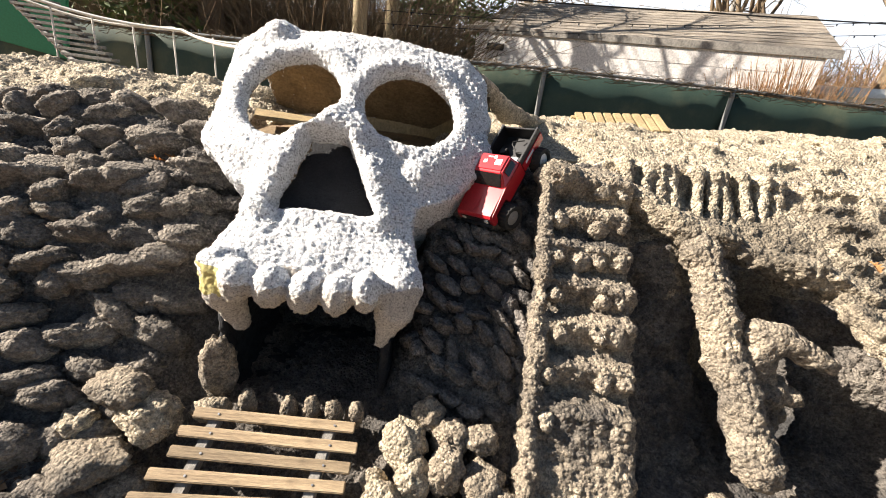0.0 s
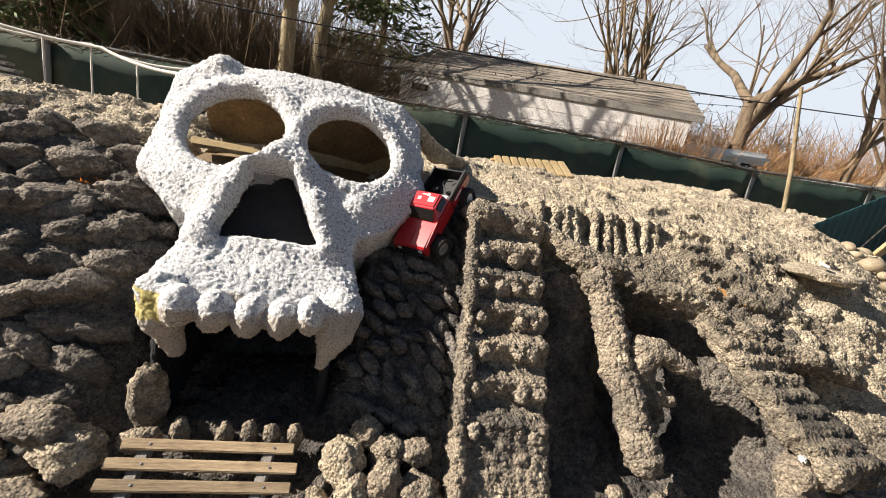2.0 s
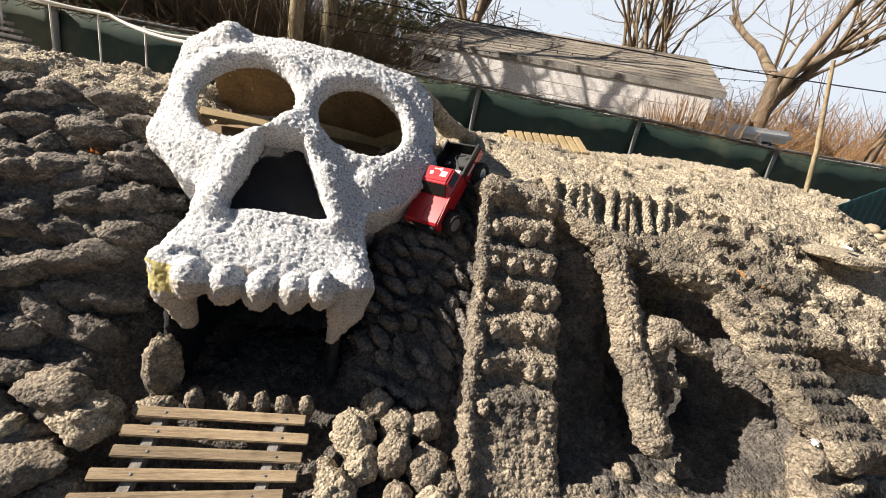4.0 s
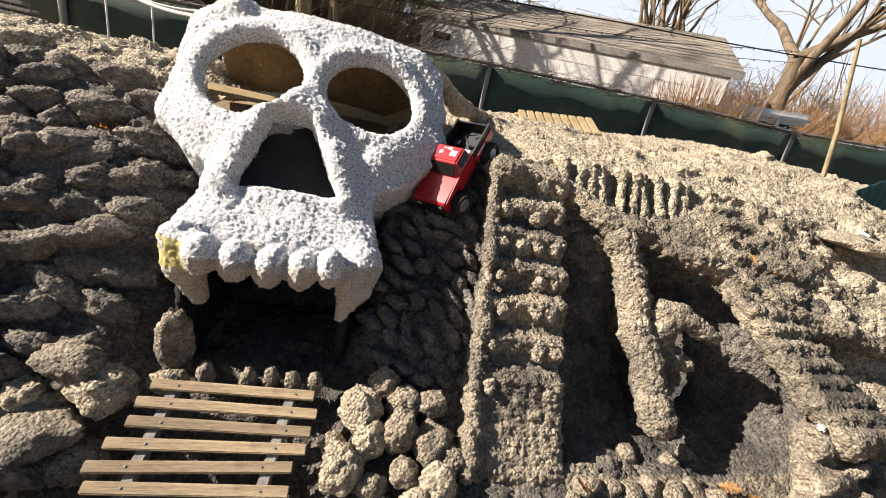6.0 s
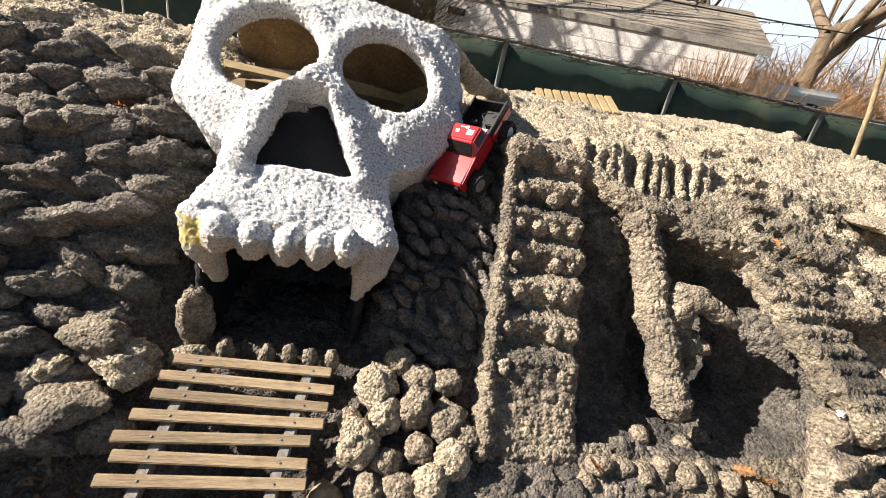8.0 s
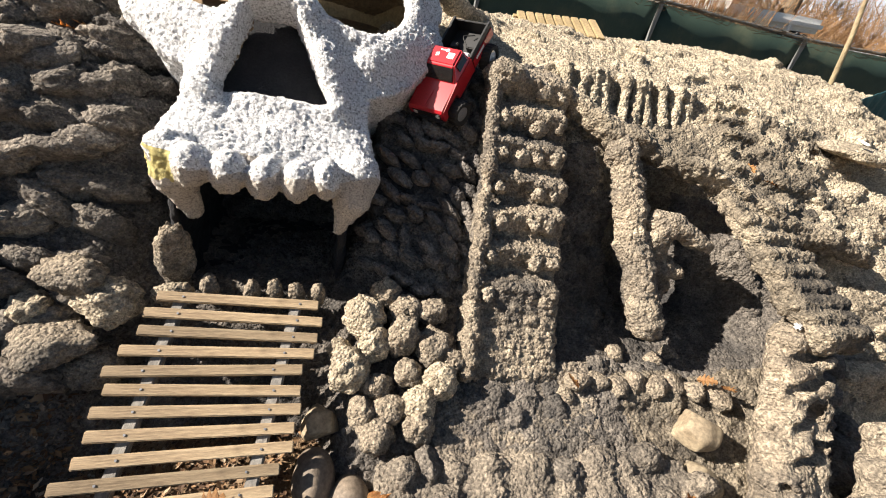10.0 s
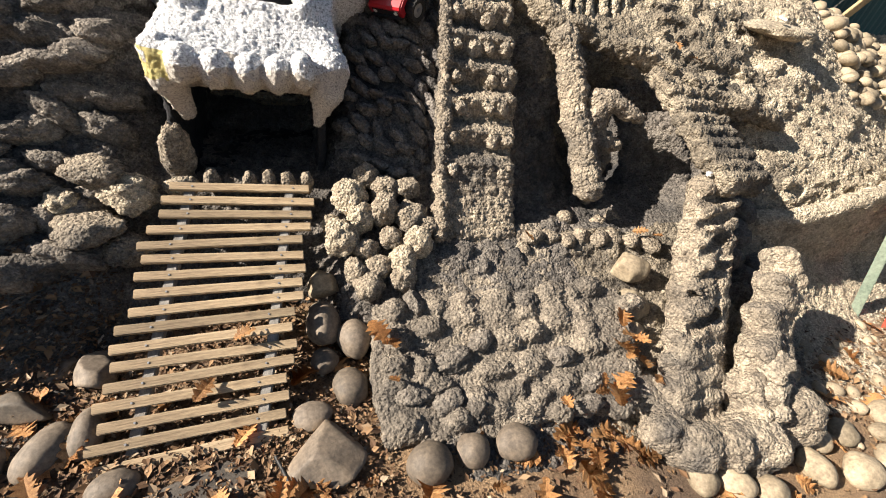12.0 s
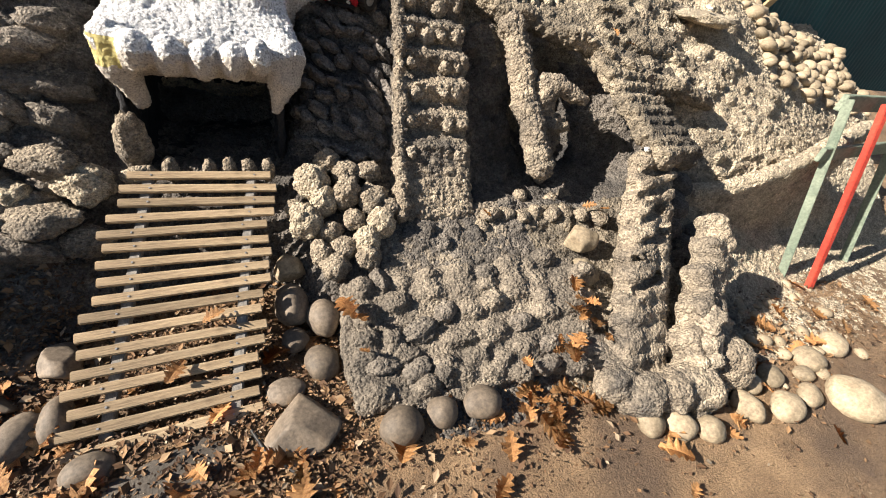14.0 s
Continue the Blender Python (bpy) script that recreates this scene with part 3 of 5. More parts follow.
    c.ball((1.52, 1.50, 1.08), (0.24, 0.22, 0.14), (0, 12, 0), 0.03, cut=True)
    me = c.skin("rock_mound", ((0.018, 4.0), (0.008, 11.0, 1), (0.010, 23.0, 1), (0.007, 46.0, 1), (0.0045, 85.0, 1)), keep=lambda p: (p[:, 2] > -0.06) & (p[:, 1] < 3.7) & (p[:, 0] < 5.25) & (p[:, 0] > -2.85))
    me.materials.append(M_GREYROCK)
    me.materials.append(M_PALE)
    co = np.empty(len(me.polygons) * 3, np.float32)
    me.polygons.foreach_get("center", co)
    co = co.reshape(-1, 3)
    # grey front and channel, pale plateau: rock tones that also paint shade and sun
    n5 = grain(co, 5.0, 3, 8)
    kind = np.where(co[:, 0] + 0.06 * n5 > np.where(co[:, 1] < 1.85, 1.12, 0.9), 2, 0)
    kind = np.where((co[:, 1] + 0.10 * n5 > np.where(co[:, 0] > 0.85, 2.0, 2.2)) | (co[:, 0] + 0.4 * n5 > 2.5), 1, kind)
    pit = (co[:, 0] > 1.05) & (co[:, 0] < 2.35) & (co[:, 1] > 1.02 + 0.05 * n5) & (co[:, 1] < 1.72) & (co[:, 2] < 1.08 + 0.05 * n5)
    kind = np.where(pit, 0, kind)        # hollows in the grey: their shade is painted as a darker tone
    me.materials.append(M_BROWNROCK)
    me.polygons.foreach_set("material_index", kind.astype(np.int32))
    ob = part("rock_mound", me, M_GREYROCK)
    for i, (x, y, h, t, o) in enumerate(face):
        lump_on(ob, "rock_lump", x, y, h, t, M_LUMP, i, o)
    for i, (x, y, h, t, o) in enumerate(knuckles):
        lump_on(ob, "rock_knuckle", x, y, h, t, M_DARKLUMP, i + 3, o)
    # combed ridges along the upper edge
    c = Clay((0.82, 1.80, 1.15), (1.95, 2.38, 1.66), 0.012)
    c.block(pose(1.36, 2.24, 1.38, 0, 0, -1), (0.46, 0.10, 0.13), 0.04, 0.03)
    for i in range(10):
        x0 = 0.95 + i * 0.088 + rng.uniform(-.012, .012)
        lean = 0.03 * math.sin(i * 1.7)
        c.bar((x0 + lean, 2.13, 1.51 + rng.uniform(-.012, .012)), (x0, 2.01, 1.33), 0.030, 0.030, 0.010)
        c.bar((x0 + lean, 2.26, 1.50), (x0 + lean, 2.13, 1.51), 0.04, 0.032, 0.03)
    part("combed_edge", c.skin("combed_edge", ((0.012, 8.0), (0.007, 22.0, 1), (0.004, 48.0, 1)), 13), M_PALE, ob)
    tagged(ob, "grey-tan sculpted concrete mound with lumps and grooves", "rock mound", kind="structure")


rock_mound()


def stone_steps():
    """The steep stepped ramp right of the white skull."""
    c = Clay((0.30, 0.80, 0.2), (1.05, 2.2, 1.75), 0.015)
    rng = random.Random(8)
    knobs = []
    def mid(t):
        return 0.635 + 0.075 * t, 0.99 + 0.90 * t, 0.44 + 1.00 * t
    for i in range(8):          # the plain slope at the foot
        x, y, z = mid(0.04 * i)
        c.block(pose(x, y + 0.13, z - 0.17, -12, 0, -4), (0.205, 0.17, 0.15), 0.03, 0.03)
    for i in range(7):          # a tread over an upright riser, and the lumps that stand out of it
        x, y, z = mid(0.27 + 0.122 * i)
        c.block(pose(x + rng.uniform(-.008, .008), y + 0.145, z - 0.11, 3, rng.uniform(-2.5, 2.5), -5 + rng.uniform(-3, 3)), (0.205 + rng.uniform(-.008, .008), 0.17, 0.13), 0.022, 0.015)
        for s in (-0.13, -0.03, 0.06, 0.14):
            if s != -0.03 or rng.random() < 0.4:
                big = rng.uniform(.7, 1.15)
                knobs.append(((x + s + rng.uniform(-.02, .02), y - 0.018, z - 0.05 + rng.uniform(-.012, .012)), (.046 * big, .045, .046 * big), (0, 0, rng.uniform(-20, 20))))
    for i in range(26):         # the raised left edge
        x, y, z = mid(i / 25)
        c.ball((x - 0.195 + rng.uniform(-.008, .008), y - 0.005, z - 0.01), 0.03 + rng.uniform(0, .012), k=0.02)
    c.ball((0.58, 1.92, 1.44), (0.11, 0.09, 0.07), (0, 8, 10), 0.04)
    c.ball((0.80, 1.96, 1.41), (0.13, 0.08, 0.05), (0, 12, 0), 0.04)
    ob = part("stepped_ramp", c.skin("stepped_ramp", ((0.014, 6.0), (0.007, 14.0, 1), (0.007, 30.0, 1), (0.006, 65.0, 1)), 11), M_ROCK)
    for i, (p, h, t) in enumerate(knobs):
        lump(ob, "tread_knob", p, h, t, M_KNOB, i)
    tagged(ob, "steep stepped concrete ramp with worn crumbly treads", "ramp")


def beam_and_ledge():
    c = Clay((0.98, 0.98, 0.45), (1.40, 1.85, 1.45), 0.013)
    a, b = Vector((1.165, 1.70, 1.27)), Vector((1.26, 1.13, 0.63))
    rng = random.Random(2)
    for i in range(14):
        p = a.lerp(b, i / 13)
        c.ball((p.x + rng.uniform(-.012, .012), p.y, p.z), (0.075 + rng.uniform(-.012, .012), 0.07, 0.075), (45, 0, rng.uniform(-20, 20)), 0.03)
    ob = part("rock_beam", c.skin("rock_beam", ((0.016, 7.0), (0.010, 15.0, 1), (0.008, 32.0, 1), (0.005, 70.0, 1)), 21), M_ROCK)
    tagged(ob, "crumbly pale concrete beam leaning down the mound", "beam")

    c = Clay((0.82, 1.1, 0.8), (2.9, 2.2, 1.7), 0.016)
    path = [(0.90, 1.98, 1.40), (1.12, 1.76, 1.30), (1.4, 1.66, 1.25), (1.68, 1.55, 1.20), (1.98, 1.40, 1.10), (2.25, 1.36, 1.05), (2.55, 1.34, 1.0)]
    for p, q in zip(path, path[1:]):
        c.bar(p, q, 0.062, 0.066, 0.03, flat=0.8)
        for _ in range(3):
            t = rng.random()
            m = Vector(p).lerp(Vector(q), t)
            c.ball((m.x, m.y - 0.02, m.z + 0.03), (0.07, 0.05, 0.035), (0, 15, rng.uniform(-30, 30)), 0.03)
    ob = part("rock_ledge", c.skin("rock_ledge", ((0.02, 6.0), (0.010, 16.0, 1), (0.007, 32.0, 1), (0.005, 70.0, 1)), 23), M_BROWNROCK)
    tagged(ob, "long concrete ledge along the top of the hollows", "ledge")

    c = Clay((1.2, 1.05, 0.4), (1.75, 1.7, 1.2), 0.013)
    c.bar((1.37, 1.38, 1.03), (1.57, 1.33, 0.96), 0.05, 0.032)
    c.bar((1.40, 1.40, 1.04), (1.30, 1.36, 0.93), 0.045, 0.04)
    c.bar((1.34, 1.42, 1.0), (1.36, 1.36, 0.62), 0.075, 0.06)
    c.bar((1.30, 1.34, 0.82), (1.50, 1.34, 0.80), 0.045, 0.035)
    c.bar((1.47, 1.42, 0.80), (1.42, 1.30, 0.5), 0.05, 0.06)
    ob = part("rock_prop", c.skin("rock_prop", ((0.014, 8.0), (0.012, 20.0, 1)), 25), M_ROCK)
    tagged(ob, "small forked concrete prop standing in the hollow", "rock")


def slab_and_arm():
    rng = random.Random(5)
    c = Clay((1.45, 0.72, 0.55), (2.30, 1.75, 1.45), 0.013)
    path = [(1.80, 1.54, 1.20), (1.84, 1.34, 1.10), (1.88, 1.18, 1.0), (1.92, 1.02, 0.92), (1.96, 0.88, 0.86)]
    for p, q in zip(path, path[1:]):
        m = (Vector(p) + Vector(q)) / 2
        c.block(pose(m.x, m.y, m.z - 0.035, 28, 4, 8), (0.165, 0.13, 0.045), 0.03, 0.03)
    for i in range(8):
        t = (0.9 + 3.1 * i / 7)
        k = min(int(t), len(path) - 2)
        p = Vector(path[k]).lerp(Vector(path[k + 1]), t - k)
        c.bar((p.x - 0.14 + rng.uniform(-.01, .01), p.y - 0.03, p.z + 0.012), (p.x + 0.145, p.y + 0.01, p.z + 0.0), 0.034, 0.032, 0.018)
    ob = part("ribbed_slab", c.skin("ribbed_slab", ((0.012, 6.0), (0.008, 15.0, 1), (0.007, 32.0, 1), (0.005, 70.0, 1)), 31), M_BROWNROCK)
    tagged(ob, "ribbed concrete slab bridging the hollow", "slab")

    c = Clay((1.05, -0.25, -0.1), (2.32, 1.1, 1.05), 0.0145)
    n = 12
    for i in range(n):
        t = i / (n - 1)
        x, y, z = 1.87 - 0.42 * t, 0.90 - 0.86 * t, 0.82 - 0.74 * t
        w = 0.18 + 0.045 * t
        c.block(pose(x, y, z - 0.13, -30, 0, 26 - 6 * t), (w, 0.07, 0.16), 0.04, 0.022)
        c.ball((x - 0.07, y - 0.01, z - 0.02), (0.09, 0.05, 0.05), (-30, 0, 20), 0.03)
        c.ball((x + 0.08, y + 0.02, z - 0.022), (0.08, 0.05, 0.05), (-30, 0, 20), 0.03)
    for dx, dy, r in ((1.27, 0.04, .11), (1.38, -.04, .12), (1.52, -.06, .12), (1.64, -.04, .12), (1.29, 0.17, .10), (1.72, -.10, .10)):
        c.ball((dx, dy, 0.07), (r, r * 0.9, r), k=0.015)
    # the pointed lobe beside it
    for x, y, z, w in ((2.16, 0.56, 0.58, .05), (2.10, 0.48, 0.49, .09), (2.02, 0.38, 0.40, .14), (1.94, 0.27, 0.32, .19), (1.88, 0.16, 0.23, .22), (1.83, 0.06, 0.14, .23), (1.80, -0.03, 0.06, .24)):
        c.block(pose(x, y, z - 0.06, -38, rng.uniform(-6, 6), 28 + rng.uniform(-8, 8)), (w, 0.085, 0.11), 0.04, 0.02)
    # cracks across the arm
    for t in (0.10, 0.19, 0.30, 0.41, 0.50, 0.62):
        x, y, z = 1.87 - 0.42 * t, 0.90 - 0.86 * t, 0.82 - 0.74 * t + 0.022
        a, b = (x - 0.22, y - 0.07 + rng.uniform(-.03, .03), z), (x + 0.22, y + 0.11 + rng.uniform(-.03, .03), z)
        c.bar(a, b, 0.026, 0.028, 0.006, cut=True)
    c.ball((1.98, 0.02, 0.08), (0.13, 0.14, 0.16), k=0.04)
    ob = part("rock_ridge", c.skin("rock_arm", ((0.016, 6.0), (0.010, 11.0, 1), (0.006, 24.0, 1), (0.0025, 50.0, 1)), 33), M_ROCK)
    for i in range(9):
        t = rng.random()
        lump(ob, "ridge_block", (1.86 - 0.16 * t + rng.uniform(-.1, .1) * t, 0.16 - 0.28 * t, 0.32 - 0.28 * t), (rng.uniform(.05, .08), .06, .05), (-30, rng.uniform(-20, 20), rng.uniform(-30, 30)), M_KNOB, i + 2)
    tagged(ob, "tan cracked concrete ridge running down to the dirt", "rock")


def knobby_pad():
    c = Clay((-0.08, 0.0, -0.1), (1.55, 1.05, 0.72), 0.013)
    def top(x, y):
        return 0.03 + 0.37 * (y - 0.22) + 0.10 * (x - 0.08) + 0.12 * x * (y - 0.22)
    def fn(x, y, z):
        d = (z - top(x, y)) * 0.9
        edge = 0.76 - 0.09 * x
        e = np.maximum(np.maximum(0.17 + 0.02 * np.sin(9 * x) - y + 0 * x, y - edge), np.maximum(0.08 - x + 0.015 * np.sin(11 * y), x - 1.28 + 0.12 * np.clip(0.45 - y, 0, 1)))
        return np.maximum(d, e)
    def apron(x, y, z):         # the plain slope between the pad and the ramp
        d = (z - (0.20 + 0.55 * (y - 0.72) + 0.10 * x)) * 0.87
        return np.maximum(d, np.maximum(np.maximum(0.66 - y + 0 * x, y - 1.06), np.maximum(0.30 - x, x - 1.0)))
    c.put((-0.05, 0.0, -0.1), (1.5, 1.0, 0.7), fn, 0.03)
    c.put((0.2, 0.6, -0.1), (1.1, 1.1, 0.7), apron, 0.05)
    rng = random.Random(12)
    knobs = []
    for j in range(7):          # pillows in rows
        x = 0.08 + rng.uniform(0, .06)
        while x < 1.24:
            w = rng.uniform(0.045, 0.10)
            y = 0.22 + j * 0.090 + rng.uniform(-.026, .026) + 0.03 * math.sin(5 * x + 1.3 * j)
            if y < 0.77 - 0.09 * x and rng.random() < 0.93:
                half = (w * rng.uniform(.9, 1.05), rng.uniform(.038, .060), rng.uniform(.036, .060))
                if rng.random() < 0.3:
                    knobs.append(((x + w, y, top(x + w, y) - 0.004), half, (22, -6, rng.uniform(-22, 22))))
                else:
                    c.ball((x + w, y, top(x + w, y) - .002), half, (20, -6, rng.uniform(-25, 25)), rng.choice((0.01, 0.02, 0.035)))
            x += w * rng.uniform(1.65, 2.0)
    ob = part("knobby_pad", c.skin("knobby_pad", ((0.010, 7.0), (0.004, 16.0, 1), (0.005, 34.0, 1), (0.005, 70.0, 1)), 41), M_PAD)
    for i, (p, h, t) in enumerate(knobs):
        lump(ob, "pad_knob", p, h, t, M_LUMP, i)
    tagged(ob, "knobby grey concrete pad sloping down to the dirt", "concrete pad")


stone_steps()
beam_and_ledge()
slab_and_arm()
knobby_pad()


# ---- the white skull, a plain sculpture ----
UP, OUT = np.array((0, 0.674, 0.739)), np.array((0, -0.739, 0.674))     # up along the leaning face, and out of it


def on_face(x, s, n=0.0):
    p = np.array((x, 1.38, 0.95)) + s * UP + n * OUT
    return tuple(float(v) for v in p)


def skull():
    c = Clay((-1.25, 1.18, 0.66), (0.55, 2.95, 2.15), 0.0135)
    sl, (x, y, z) = c.region((-9, -9, -9), (9, 9, 9))
    yy, zz = y - 1.38, z - 0.95
    s = yy * UP[1] + zz * UP[2]
    n = yy * OUT[1] + zz * OUT[2]

    def sm(a, b, k=0.06):
        t = np.clip(0.5 + 0.5 * (b - a) / k, 0, 1)
        return b * (1 - t) + a * t - k * t * (1 - t)

    def rbox(cx, cs, hx, hs, r, lean=0.0, tap=0.0):
        u, v = x - cx - lean * (s - cs), s - cs
        qx, qv = np.abs(u) - (hx + tap * v - r), np.abs(v) - (hs - r)
        return np.sqrt(np.maximum(qx, 0) ** 2 + np.maximum(qv, 0) ** 2) + np.minimum(np.maximum(qx, qv), 0) - r
    xc = -0.39
    line = rbox(xc - 0.01, 0.985, 0.62, 0.355, 0.17, -0.03)                      # cranium with the sockets
    line = sm(line, rbox(xc, 0.66, 0.56, 0.22, 0.16, 0.0, 0.42), 0.10)         # cheekbones narrowing downward
    line = sm(line, rbox(xc + 0.005, 0.185, 0.365, 0.13, 0.06, 0.0, -0.25), 0.10)  # upper jaw, flaring to the teeth
    line = sm(line, rbox(xc, 0.38, 0.335, 0.16, 0.06), 0.05)
    bow = 0.28 * (x - xc) ** 2 + 0.9 * np.maximum(s - 1.15, 0) ** 2                 # the face curves back at the sides and top
    depth = n + bow
    shell = np.maximum(np.maximum(line, depth - 0.03), -depth - 0.55)
    inner = np.maximum(np.maximum(line + 0.05, depth + 0.035), -depth - 1.5)
    shell = np.maximum(shell, -inner)
    low = np.maximum(line, np.maximum(depth - 0.03, -depth - 0.20))
    shell = np.where(s < 0.42, low, shell)

    def oval(cx, cs, rx, rs, a):
        u, v = x - cx, s - cs
        p, q = (u * math.cos(a) + v * math.sin(a)) / rx, (-u * math.sin(a) + v * math.cos(a)) / rs
        return (np.sqrt(p * p + q * q) - 1) * min(rx, rs)
    eye_l, eye_r = oval(-0.668, 0.925, 0.218, 0.222, 0.25), oval(-0.138, 0.930, 0.205, 0.198, -0.25)
    t = np.clip((s - 0.39) / 0.30, 0, 1)
    nose = np.maximum(np.maximum(0.365 - s, s - 0.715), np.abs(x + 0.415 + 0.035 * t) - (0.205 - 0.118 * t))
    far = np.maximum(-depth - 0.32, depth - 0.3)
    c.F[:] = shell
    # swollen rims, nose bridge and cheeks
    rng = random.Random(3)
    for cx, cs, rx, rs, a in ((-0.668, 0.925, 0.262, 0.268, 0.25), (-0.138, 0.930, 0.248, 0.242, -0.25)):
        pts = []
        for i in range(25):
            w = 2 * math.pi * i / 24
            u, v = rx * math.cos(w), rs * math.sin(w)
            px, ps = cx + u * math.cos(a) - v * math.sin(a), cs + u * math.sin(a) + v * math.cos(a)
            pts.append(on_face(px, ps, -0.28 * (px - xc) ** 2 - 0.9 * max(0, ps - 1.15) ** 2 + 0.0))
        for p, q in zip(pts, pts[1:]):
            c.bar(p, q, 0.034, k=0.05)
    nose_pts = [on_face(-0.66, 0.36, -.01), on_face(-0.615, 0.55, .0), on_face(-0.545, 0.71, .02), on_face(-0.45, 0.785, .035), on_face(-0.35, 0.73, .02), on_face(-0.245, 0.55, .0), on_face(-0.18, 0.37, -.01)]
    for p, q in zip(nose_pts, nose_pts[1:]):
        c.bar(p, q, 0.055, k=0.07)
    c.bar(on_face(-0.95, 0.70, -0.12), on_face(-0.72, 0.60, -0.03), 0.08, 0.06, 0.06)
    c.bar(on_face(0.17, 0.80, -0.12), on_face(-0.06, 0.60, -0.03), 0.08, 0.06, 0.06)
    c.bar(on_face(-0.95, 1.23, -0.12), on_face(-0.82, 1.30, -0.06), 0.07, 0.08, 0.05)
    c.bar(on_face(0.06, 1.28, -0.10), on_face(0.19, 0.98, -0.12), 0.06, 0.06, 0.04)
    for i in range(4):
        c.bar(on_face(-0.88, 1.17 + 0.055 * i, -0.07 - .02 * i), on_face(0.0, 1.18 + 0.05 * i, -0.05 - .02 * i), 0.03, 0.03, 0.03)
    for hole, k in ((eye_l, 0.04), (eye_r, 0.04), (nose, 0.025)):
        cut = np.maximum(hole, far)
        c.put((-9, -9, -9), (9, 9, 9), lambda *_: cut, k, True)
    # swollen jaw, teeth and fangs
    for i in range(7):
        u = -0.72 + 0.10 * i
        c.ball(on_face(u, 0.17 + 0.02 * math.sin(i * 2), -0.02), (0.08, 0.085, 0.05), (47, 0, 0), 0.05)
    for cx, w, zb in ((-0.635, 0.072, 0.955), (-0.52, 0.075, 0.945), (-0.40, 0.07, 0.935), (-0.285, 0.066, 0.94), (-0.185, 0.06, 0.965)):
        c.ball((cx, 1.350, zb + 0.068), (w * 0.86, 0.078, 0.082), (8, 0, 0), 0.010)
    c.bar((-0.725, 1.40, 1.05), (-0.715, 1.41, 0.95), 0.07, 0.065, 0.04)
    c.bar((-0.715, 1.41, 0.95), (-0.680, 1.47, 0.775), 0.068, 0.036, 0.03)
    c.bar((-0.07, 1.45, 1.02), (-0.085, 1.43, 0.93), 0.085, 0.07, 0.04)
    c.bar((-0.085, 1.43, 0.93), (-0.125, 1.43, 0.775), 0.068, 0.022, 0.03)
    # the open left side, through which the light falls in
    side = np.maximum(np.maximum(x + 0.78, np.abs(s - 1.08) - 0.20), np.maximum(depth + 0.09, -depth - 0.8))
    c.put((-9, -9, -9), (9, 9, 9), lambda *_: side, 0.03, True)
    # the crack beside the nose
    c.bar(on_face(-0.585, 0.37, 0.01), on_face(-0.565, 0.30, 0.03), 0.017, 0.015, 0.008, cut=True)
    c.bar(on_face(-0.565, 0.30, 0.03), on_face(-0.59, 0.235, 0.03), 0.015, 0.010, 0.008, cut=True)
    ob = part("skull_sculpture", c.skin("skull_sculpture", ((0.006, 8.0), (0.002, 24.0, 1), (0.0035, 52.0, 1), (0.004, 92.0, 1)), 51), M_SKULL)
    me = ob.data
    me.materials.append(M_YELLOW)
    me.materials.append(M_INNER)
    me.materials.append(M_TOOTH)
    hollow = Vector(on_face(-0.39, 0.90, -0.30))
    for poly in me.polygons:        # bare inside, and a splash of yellow paint over the left fang
        p = poly.center
        back = (p.y - 1.38) * OUT[1] + (p.z - 0.95) * OUT[2] + 0.28 * (p.x + 0.39) ** 2
        if back < -0.035 and p.z > 1.25 and poly.normal.dot(p - hollow) < 0:
            poly.material_index = 2
        if p.z + 0.05 * noise.noise(p * 9) < 1.03:      # teeth and fangs: tan dust tint with their shade painted in
            poly.material_index = 3
        if -0.79 < p.x < -0.69 and p.y < 1.44 and 0.95 < p.z < 1.07 and noise.noise(p * 14) > -0.12 - 1.5 * (0.06 - abs(p.x + 0.725)):
            poly.material_index = 1
    tagged(ob, "large white rough stucco skull leaning on the mound", "skull sculpture")
    # near-black box added inside the mouth to darken it
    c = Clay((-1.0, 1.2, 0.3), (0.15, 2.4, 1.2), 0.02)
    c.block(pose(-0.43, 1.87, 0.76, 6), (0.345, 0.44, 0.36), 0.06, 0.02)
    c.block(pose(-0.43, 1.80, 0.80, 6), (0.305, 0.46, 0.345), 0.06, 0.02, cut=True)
    tagged(part("mouth_lining", c.skin("mouth_lining", ((0.015, 7.0), (0.01, 20.0, 1))), M_CAVE), "near-black box lining the hollow of the skull mouth", "mouth lining")
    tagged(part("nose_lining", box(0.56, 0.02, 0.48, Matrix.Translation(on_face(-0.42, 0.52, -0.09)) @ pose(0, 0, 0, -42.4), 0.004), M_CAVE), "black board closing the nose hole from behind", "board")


skull()

